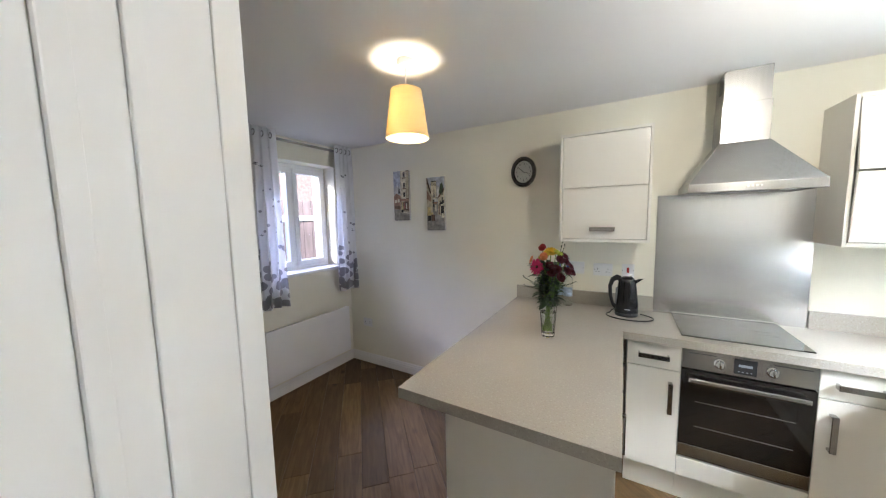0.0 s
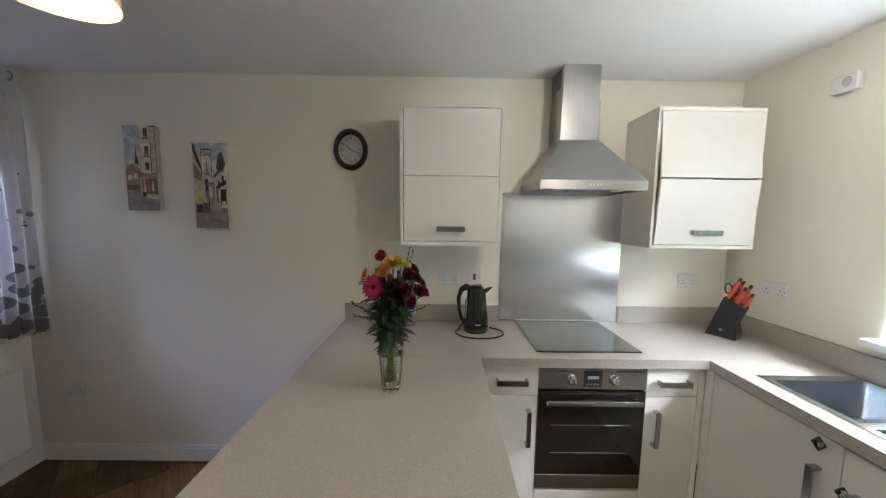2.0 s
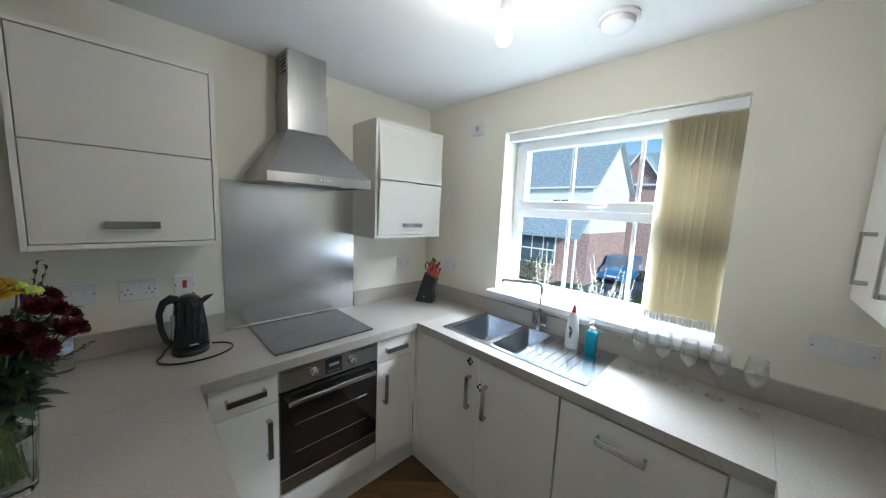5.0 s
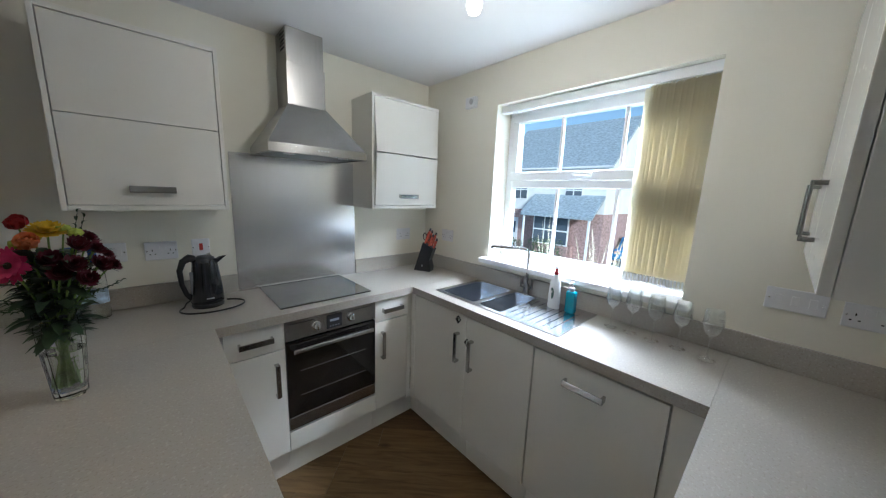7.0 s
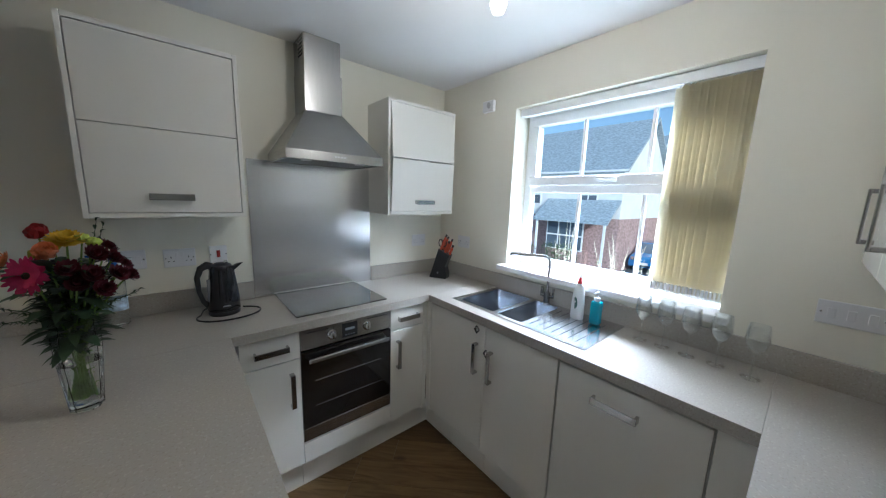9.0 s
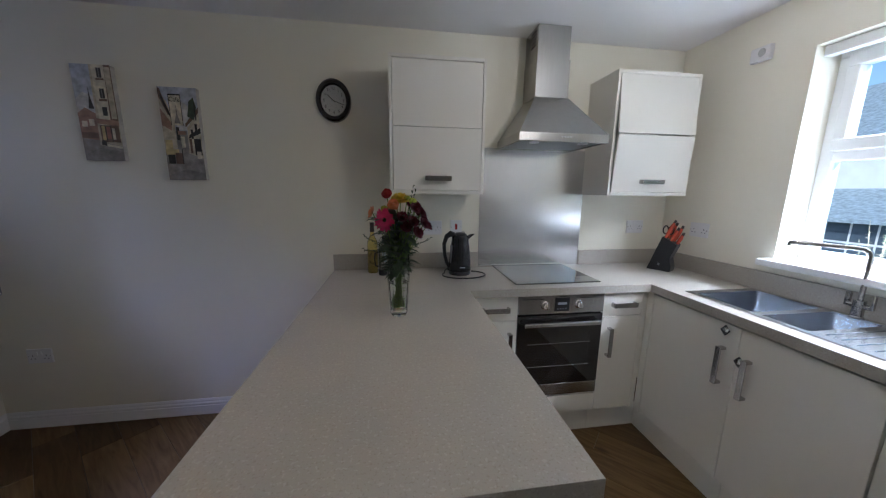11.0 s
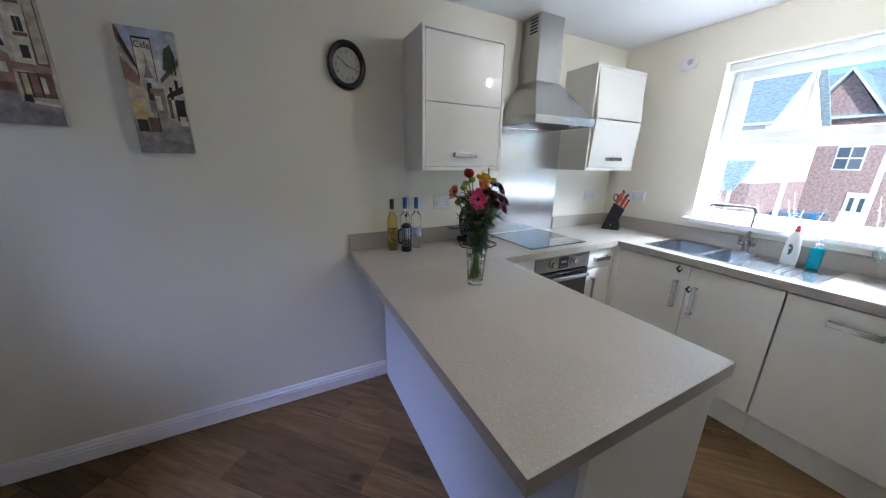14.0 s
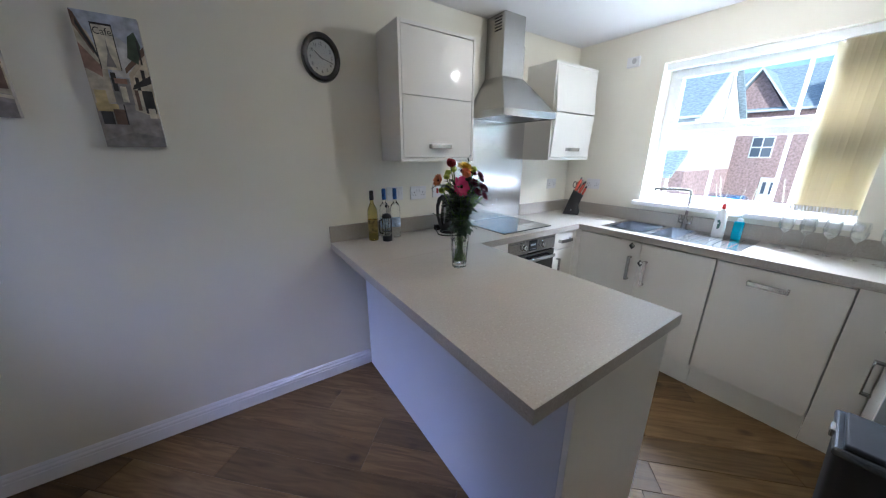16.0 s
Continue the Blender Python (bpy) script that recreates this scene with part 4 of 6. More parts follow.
s1 = [("sky", rect(0, 0.55, 0.55, 1)), ("cloud", [(0, 0.55), (0.5, 0.5), (0.5, 0.68), (0.2, 0.72), (0, 0.64)]), ("pave", rect(0, 0, 1, 0.24)), ("grey", [(0, 0), (1, 0), (1, 0.10), (0.4, 0.14), (0, 0.06)]),
      ("dark", [(0.30, 0.55), (0.44, 0.55), (0.38, 0.66), (0.355, 0.78), (0.34, 0.66)]), ("rust", [(0, 0.24), (0.45, 0.22), (0.45, 0.50), (0.2, 0.56), (0, 0.50)]),
      ("cream", rect(0.06, 0.36, 0.20, 0.42)), ("cream", rect(0.25, 0.37, 0.38, 0.44)), ("brown", rect(0.02, 0.24, 0.42, 0.30)),
      ("ochre", [(0.44, 0.20), (1, 0.16), (1, 1), (0.47, 1)]), ("cream", [(0.52, 0.44), (0.86, 0.44), (0.86, 1), (0.52, 1)]), ("brown", [(0.80, 0.44), (1, 0.42), (1, 1), (0.84, 1)]), ("ochre", rect(0.84, 0.45, 0.98, 0.98)),
      ("dark", rect(0.64, 0.87, 0.76, 0.97)), ("grey", rect(0.69, 0.87, 0.705, 0.97)), ("dark", rect(0.64, 0.66, 0.76, 0.76)), ("grey", rect(0.69, 0.66, 0.705, 0.76)), ("dark", rect(0.64, 0.48, 0.76, 0.57)), ("brown", rect(0.60, 0.63, 0.80, 0.655)), ("brown", rect(0.60, 0.845, 0.80, 0.865)),
      ("rust", [(0.42, 0.40), (1, 0.37), (1, 0.43), (0.44, 0.45)]), ("brown", rect(0.50, 0.20, 0.98, 0.38)), ("gold", rect(0.54, 0.22, 0.62, 0.37)), ("red", rect(0.66, 0.24, 0.76, 0.36)), ("cream", rect(0.80, 0.23, 0.87, 0.35)), ("dark", rect(0.63, 0.20, 0.65, 0.38)), ("dark", rect(0.77, 0.20, 0.79, 0.38)),
      ("cream", [(0.44, 0.17), (1, 0.13), (1, 0.155), (0.44, 0.195)]), ("dark", [(0.48, 0.17), (0.62, 0.16), (0.60, 0.22), (0.50, 0.22)])]
s2 = [("sky", rect(0, 0.5, 1, 1)), ("cloud", [(0.4, 0.55), (0.9, 0.55), (0.9, 0.75), (0.6, 0.85), (0.4, 0.8)]), ("pave", rect(0, 0, 1, 0.34)), ("grey", [(0, 0), (1, 0), (1, 0.08), (0.5, 0.12), (0, 0.05)]),
      ("ochre", [(0, 0.30), (0.34, 0.36), (0.34, 0.62), (0.18, 0.86), (0, 0.92)]), ("rust", [(0, 0.60), (0.24, 0.54), (0.26, 0.62), (0, 0.78)]), ("brown", [(0, 0.90), (0.20, 0.70), (0.24, 0.74), (0.05, 0.98), (0, 1)]), ("dark", [(0.04, 0.90), (0.26, 0.66), (0.28, 0.68), (0.06, 0.94)]),
      ("cream", rect(0.26, 0.60, 0.56, 0.92)), ("dark", rect(0.25, 0.915, 0.57, 0.93)), ("dark", rect(0.25, 0.60, 0.265, 0.92)), ("dark", rect(0.555, 0.60, 0.57, 0.92)), ("grey", [(0.34, 0.62), (0.50, 0.62), (0.44, 0.72), (0.425, 0.84), (0.41, 0.72)]),
      ("ochre", [(0.62, 0.30), (1, 0.24), (1, 0.76), (0.66, 0.58)]), ("cream", [(0.70, 0.34), (0.98, 0.30), (0.98, 0.70), (0.72, 0.56)]), ("brown", [(0.62, 0.58), (1, 0.74), (1, 0.80), (0.62, 0.62)]), ("green", [(0.70, 0.70), (0.86, 0.66), (0.96, 0.80), (0.90, 0.90), (0.78, 0.86)]), ("dark", rect(0.90, 0.66, 0.93, 0.84)),
      ("dark", rect(0.74, 0.46, 0.80, 0.56)), ("dark", rect(0.86, 0.50, 0.92, 0.62)), ("dark", [(0.66, 0.46), (1, 0.52), (1, 0.58), (0.70, 0.50)]), ("brown", rect(0.68, 0.30, 0.74, 0.46)), ("dark", rect(0.80, 0.28, 0.98, 0.46)), ("cream", rect(0.84, 0.24, 0.96, 0.32)),
      ("grey", rect(0.34, 0.34, 0.64, 0.54)), ("dark", rect(0.36, 0.44, 0.44, 0.58)), ("cream", rect(0.46, 0.36, 0.56, 0.48)), ("rust", rect(0.40, 0.50, 0.60, 0.54)), ("gold", rect(0.02, 0.28, 0.36, 0.34)), ("gold", rect(0.04, 0.34, 0.22, 0.44)), ("dark", rect(0.06, 0.18, 0.24, 0.28)), ("brown", rect(0.26, 0.18, 0.44, 0.30)), ("dark", rect(0.44, 0.18, 0.46, 0.34))]
canvas(-4.205, 1.556, 0.217, 0.470, s1, "narrow canvas painting of a cream corner house on a street")
canvas(-3.745, 1.461, 0.222, 0.477, s2, "narrow canvas painting of a cafe lane with a hanging sign", [("Cafe", 0.41, 0.87, 0.034)])


# ---- curtains, pole, radiator ----
def curtain(y0, y1, label, seed):
    o = thing("curtain", -4.87, (y0 + y1) / 2, 0.840, label, "curtain", "curtains")
    rng = random.Random(seed)
    bm = bmesh.new()
    n, rows, h = 64, 14, 1.48
    grid = []
    ph = rng.uniform(0, 6)
    for r in range(rows + 1):
        z = h * r / rows
        flare = 1.0 + 0.16 * (1 - r / rows)
        line = []
        for i in range(n + 1):
            u = i / n
            y = (u - 0.5) * (y1 - y0) * flare
            x = 0.026 * math.sin(u * 4 * 2 * math.pi + ph) * (0.7 + 0.5 * (1 - r / rows)) + 0.008 * math.sin(u * 19 + r * 0.5 + ph)
            line.append(bm.verts.new((x, y, z + 0.004 * math.sin(u * 9 + ph))))
        grid.append(line)
    for a, b in zip(grid, grid[1:]):
        for i in range(n):
            bm.faces.new((a[i], a[i + 1], b[i + 1], b[i]))
    bmesh.ops.solidify(bm, geom=bm.faces[:], thickness=0.003)
    part("fabric", bm, CURTAIN, o, smooth=True)
    ink = mat("bird_print", (0.05, 0.05, 0.055), rough=0.9)
    for k in range(4):
        yy, zz = rng.uniform(-0.08, 0.08), (1.18, 1.16, 0.62, 1.17)[k]
        bm = bmesh.new()
        tube([(0.045, yy - 0.022, zz + 0.004), (0.047, yy, zz), (0.045, yy + 0.022, zz + 0.006)], [0.001, 0.004, 0.001], 6, bm=bm)
        tube([(0.046, yy - 0.010, zz + 0.014), (0.048, yy + 0.004, zz)], [0.001, 0.003], 6, bm=bm)
        part("bird_motif", bm, ink, o, "small dark printed bird")
    for k in range(4):
        yy = (k - 1.5) / 4 * (y1 - y0)
        part("eyelet", tube([(0.022 * math.cos(a) , yy, 1.425 + 0.022 * math.sin(a)) for a in [2 * math.pi * i / 16 for i in range(16)]], 0.004, 6, closed=True), NICKEL, o)


CURTAIN = curtain_mat(0.0, 1.15)
curtain(-1.375, -1.045, "white cotton curtain with grey petal print on a pole", 4)
curtain(-0.300, -0.045, "white cotton curtain with grey petal print on a pole", 9)
cp = thing("curtain_pole", -4.925, -0.71, 2.262, "brushed steel curtain pole with barrel finials", "curtain pole")
part("pole", tube([(0, -0.66, 0), (0, 0.63, 0)], 0.012, 14), NICKEL, cp, smooth=True)
for s, yy in ((-1, -0.66), (1, 0.63)):
    part("finial", lathe([(0, 0), (0.020, 0), (0.022, 0.01), (0.022, 0.045), (0.018, 0.052), (0, 0.052)], 20, m=T((0, yy, 0)) @ Matrix.Rotation(radians(-90 * s), 4, "X")), NICKEL, cp, smooth=True)
    bm = tube([(-0.104, yy - s * 0.05, 0), (0, yy - s * 0.05, 0)], 0.008)
    lathe([(0, 0), (0.025, 0), (0.025, 0.006), (0, 0.006)], 18, bm=bm, m=T((-0.1045, yy - s * 0.05, 0)) @ Matrix.Rotation(radians(90), 4, "Y"))
    part("bracket", bm, NICKEL, cp)


def radiator():
    o = thing("radiator", NW, -0.688, 0.156, "white flat-fronted panel radiator under the window", "radiator")
    part("front_panel", box(0.085, -0.555, 0.0, 0.098, 0.555, 0.485, 0.006), WHITE, o)
    part("rear_panel", box(0.035, -0.545, 0.01, 0.045, 0.545, 0.470, 0.004), WHITE, o)
    for s in (-1, 1):
        part("side_cover", box(0.030, s * 0.548 - 0.007, 0.012, 0.085, s * 0.548 + 0.007, 0.478, 0.003), WHITE, o)
    for i in range(26):
        part("top_grille_bar", box(0.036, -0.525 + i * 0.042, 0.470, 0.086, -0.519 + i * 0.042, 0.480), WHITE, o)
    bm = lathe([(0, 0), (0.014, 0), (0.014, 0.03), (0.020, 0.034), (0.020, 0.075), (0.015, 0.082), (0, 0.082)], 18, m=T((0.062, -0.585, -0.012)))
    tube([(0.062, -0.55, 0.02), (0.062, -0.60, 0.02)], 0.011, bm=bm)
    part("valve", bm, CHROME, o, "chrome lockshield valve", smooth=True)
    part("pipe", tube([(0.062, -0.585, -0.01), (0.062, -0.585, -0.156)], 0.0075), WHITE, o)
    part("bleed_cap", tube([(0.07, 0.556, 0.06), (0.07, 0.575, 0.06)], 0.012), WHITE, o)
    for s in (-1, 1):
        part("bracket", box(0.0005, s * 0.35 - 0.02, 0.05, 0.036, s * 0.35 + 0.02, 0.43, 0.002), WHITE, o)


radiator()


# ---- things on the worktop ----
def kettle():
    o = thing("kettle", -1.812, -0.200, W, "black jug kettle on its power base", "kettle", rz=0)
    part("power_base", lathe([(0, 0.0005), (0.078, 0.0005), (0.080, 0.010), (0.072, 0.018), (0, 0.020)], 36), BLACK, o, smooth=True)
    b = part("jug", lathe([(0, 0.021), (0.079, 0.021), (0.081, 0.030), (0.078, 0.08), (0.070, 0.15), (0.062, 0.205), (0.060, 0.222), (0.050, 0.236), (0, 0.240)], 44), KETTLE, o, smooth=True)
    bm = bmesh.new()
    prof = [(0.045, -0.020, 0.165), (0.058, -0.024, 0.212), (0.075, -0.020, 0.238), (0.110, 0.0, 0.244), (0.075, 0.020, 0.238), (0.058, 0.024, 0.212), (0.045, 0.020, 0.165)]
    vs = [bm.verts.new(p) for p in prof]
    c = bm.verts.new((0.03, 0, 0.22))
    for p, q in zip(vs, vs[1:] + vs[:1]):
        bm.faces.new((p, q, c))
    bm.faces.new(vs)
    part("spout", bm, KETTLE, b)
    part("handle", tube([(-0.045, 0, 0.235), (-0.070, 0, 0.243), (-0.098, 0, 0.228), (-0.116, 0, 0.185), (-0.112, 0, 0.12), (-0.096, 0, 0.07), (-0.074, 0, 0.045)], [0.018, 0.019, 0.017, 0.014, 0.012, 0.012, 0.014], 12), BLACK, b, smooth=True)
    part("lid", lathe([(0, 0.252), (0.030, 0.250), (0.046, 0.242), (0.050, 0.234), (0, 0.234)], 30), BLACK, b, smooth=True)
    part("lid_button", tube([(0.012, 0, 0.25), (0.030, 0, 0.255)], 0.008), CHROME, b)
    part("water_gauge", box(-0.076, -0.036, 0.07, -0.060, -0.024, 0.18, 0.004), mat("smoky_gauge", (0.25, 0.25, 0.26), rough=0.2), b)
    part("marking", box(-0.012, -0.0800, 0.048, 0.024, -0.0775, 0.053), mat("silver_print", (0.6, 0.6, 0.6), rough=0.4), b)
    cd = thing("power_cord", -1.812, -0.200, W, "black kettle flex looped on the worktop", "cable")
    pts = []
    for i in range(40):
        a = radians(150 + 270 * i / 39)
        pts.append((0.02 + 0.155 * math.cos(a), -0.055 + 0.105 * math.sin(a), 0.0045))
    pts = [(-0.06, 0.10, 0.02), (-0.10, 0.05, 0.012)] + pts + [(0.10, 0.04, 0.006)]
    part("flex", tube(pts, 0.0042, 8), BLACK, cd, smooth=True)
    part("plug", box(-0.075, 0.085, 0.001, -0.035, 0.125, 0.040, 0.006), BLACK, cd)


def knife_block():
    o = thing("knife_block", -0.205, -0.255, W, "black slanted knife block holding orange-handled knives", "knife block", rz=-62)
    prof = [(-0.085, 0.0), (0.075, 0.0), (0.078, 0.03), (0.062, 0.085), (0.098, 0.175), (-0.002, 0.222)]
    part("block", prism(prof, -0.045, 0.045, 0.004, m=RX90), BLACK, o)
    part("marking", box(-0.01, -0.0465, 0.035, 0.004, -0.0455, 0.05), mat("grey_mark", (0.3, 0.3, 0.3), rough=0.4), o)
    orange = mat("orange_knife_handle", (0.55, 0.075, 0.03), rough=0.4)
    d = Vector((0.42, 0, 0.90)).normalized()
    for i, (u, v, ln) in enumerate(((0.012, -0.025, 0.115), (0.020, 0.015, 0.10), (0.050, -0.022, 0.085), (0.056, 0.020, 0.10), (0.085, 0.0, 0.07))):
        p = Vector((u, v, 0.216 - u * 0.47))
        k = thing("kitchen_knife", -0.205, -0.255, W, "orange-handled kitchen knife standing in the block", "knife", "knives in the block", rz=-62)
        part("handle", tube([p - d * 0.004, p + d * 0.03, p + d * ln * 0.7, p + d * ln], [0.009, 0.012, 0.013, 0.007], 10), orange, k, smooth=True)
        part("bolster", tube([p + d * (ln - 0.004), p + d * (ln + 0.014)], [0.010, 0.008], 8), BLACK, k)
    sc = thing("kitchen_scissors", -0.205, -0.255, W, "black-looped kitchen scissors standing in the block", "scissors", rz=-62)
    for s in (-1, 1):
        ctr = Vector((0.02 + s * 0.018, -0.005, 0.262))
        part("finger_loop", tube([ctr + Vector((0.017 * math.cos(a), 0, 0.026 * math.sin(a))) for a in [2 * math.pi * i / 18 for i in range(18)]], 0.0045, 7, closed=True), BLACK, sc)
    part("blade", box(0.014, -0.007, 0.19, 0.026, -0.003, 0.242), STEEL, sc)


def bottle(name, x, y, prof, m, label, cap, capmat, band=None, fill=None):
    o = thing(name, x, y, W, label, "bottle", "bottles by the wall")
    part("body", lathe(prof, 30), m, o, smooth=True)
    part("cap", lathe(cap, 22), capmat, o, smooth=True)
    if band:
        part("label", lathe(band[0], 30), band[1], o, smooth=True)


def bottles():
    gold = glass_mat("pale_gold_glass", (0.93, 0.80, 0.30), 0.02, 1.40)
    wine = [(0, 0.001), (0.033, 0.001), (0.036, 0.006), (0.036, 0.17), (0.033, 0.195), (0.018, 0.222), (0.0135, 0.235), (0.013, 0.288), (0.0145, 0.292), (0, 0.292)]
    bottle("wine_bottle", -2.44, -0.105, wine, gold, "pale gold bottle of white wine with dark capsule", [(0, 0.306), (0.0145, 0.305), (0.0155, 0.25), (0.0145, 0.249)], mat("dark_capsule", (0.03, 0.022, 0.018), rough=0.4),
           ([(0.0365, 0.05), (0.0367, 0.052), (0.0367, 0.13), (0.0365, 0.132)], mat("black_gold_label", (0.30, 0.22, 0.06), rough=0.4, var=0.7, scale=40)))
    spirit = [(0, 0.001), (0.034, 0.001), (0.037, 0.008), (0.037, 0.185), (0.033, 0.205), (0.017, 0.222), (0.0135, 0.235), (0.0135, 0.30), (0, 0.30)]
    blue = mat("blue_foil_cap", (0.02, 0.10, 0.34), rough=0.3, var=0.5, scale=60)
    for x, y in ((-2.335, -0.085), (-2.255, -0.105)):
        bottle("spirit_bottle", x, y, spirit, GLASS, "clear glass spirit bottle with a blue cap", [(0, 0.312), (0.0150, 0.311), (0.0158, 0.245), (0.0145, 0.244)], blue,
               ([(0.0374, 0.07), (0.0376, 0.072), (0.0376, 0.125), (0.0374, 0.127)], mat("frosted_blue_label", (0.42, 0.52, 0.68), rough=0.5, var=0.6, scale=35)))
    p = thing("cafetiere", -2.360, -0.175, W, "small glass cafetiere with a black frame and plunger", "cafetiere")
    part("base", lathe([(0, 0.0005), (0.036, 0.0005), (0.037, 0.03), (0.033, 0.034), (0, 0.034)], 28), BLACK, p, smooth=True)
    part("beaker", lathe([(0, 0.035), (0.031, 0.035), (0.033, 0.04), (0.033, 0.145), (0.031, 0.145), (0.031, 0.042), (0, 0.040)], 28), GLASS, p, smooth=True)
    part("lid", lathe([(0.035, 0.143), (0.036, 0.152), (0.028, 0.164), (0.012, 0.170), (0, 0.171)], 28), BLACK, p, smooth=True)
    rod = part("plunger", tube([(0, 0, 0.06), (0, 0, 0.212)], 0.0022, 8), CHROME, p)
    part("knob", lathe([(0, 0.205), (0.007, 0.207), (0.009, 0.216), (0.005, 0.224), (0, 0.225)], 14), BLACK, rod, smooth=True)
    part("filter_disc", lathe([(0, 0.060), (0.030, 0.060), (0.030, 0.066), (0, 0.068)], 24), STEEL, rod)
    for a in range(45, 405, 90):
        c, s = math.cos(radians(a)), math.sin(radians(a))
        part("frame_strut", tube([(0.0355 * c, 0.0355 * s, 0.03), (0.0355 * c, 0.0355 * s, 0.145)], 0.0022, 6), BLACK, p)
    part("handle", tube([(-0.034, 0, 0.135), (-0.058, 0, 0.130), (-0.062, 0, 0.09), (-0.056, 0, 0.055), (-0.036, 0, 0.05)], 0.005, 8), BLACK, p, smooth=True)


kettle()
knife_block()
bottles()


def petals(bm, centre, normal, n, length, width, lift, layers=1, jitter=0.1, rng=random):
    """Rings of curved petals round a centre."""
    normal = Vector(normal).normalized()
    a = normal.orthogonal().normalized()
    b = normal.cross(a)
    for ly in range(layers):
        ln = length * (1 - 0.22 * ly)
        lf = lift + 0.30 * ly
        for i in range(n):
            t = 2 * math.pi * (i + 0.5 * (ly % 2)) / n + rng.uniform(-jitter, jitter)
            d = a * math.cos(t) + b * math.sin(t)
            s = normal.cross(d)
            k = rng.uniform(0.88, 1.08)
            pts = []
            for u, w in ((0.12, 0.35), (0.55, 1.0), (0.85, 0.85), (1.0, 0.25)):
                c = Vector(centre) + d * ln * k * u * math.cos(lf * u) + normal * (ln * k * u * math.sin(lf * u) + 0.002 * ly)
                pts.append((c - s * width * w / 2, c + s * width * w / 2))
            vs = [(bm.verts.new(p), bm.verts.new(q)) for p, q in pts]
            for (p0, q0), (p1, q1) in zip(vs, vs[1:]):
                bm.faces.new((p0, q0, q1, p1))


def leaf(bm, base, direction, length, width, rng):
    d = Vector(direction).normalized()
    s = d.cross(Vector((0, 0, 1))).normalized() if abs(d.z) < 0.95 else Vector((1, 0, 0))
    n = s.cross(d)
    prev = None
    for u, w in ((0, 0.1), (0.25, 0.8), (0.5, 1.0), (0.75, 0.7), (1.0, 0.05)):
        c = Vector(base) + d * length * u - Vector((0, 0, 1)) * length * 0.25 * u * u + n * 0.004 * math.sin(u * 3)
        cur = (bm.verts.new(c - s * width * w / 2 + n * 0.003 * w), bm.verts.new(c), bm.verts.new(c + s * width * w / 2 + n * 0.003 * w))
        if prev:
            bm.faces.new((prev[0], prev[1], cur[1], cur[0]))
            bm.faces.new((prev[1], prev[2], cur[2], cur[1]))
        prev = cur


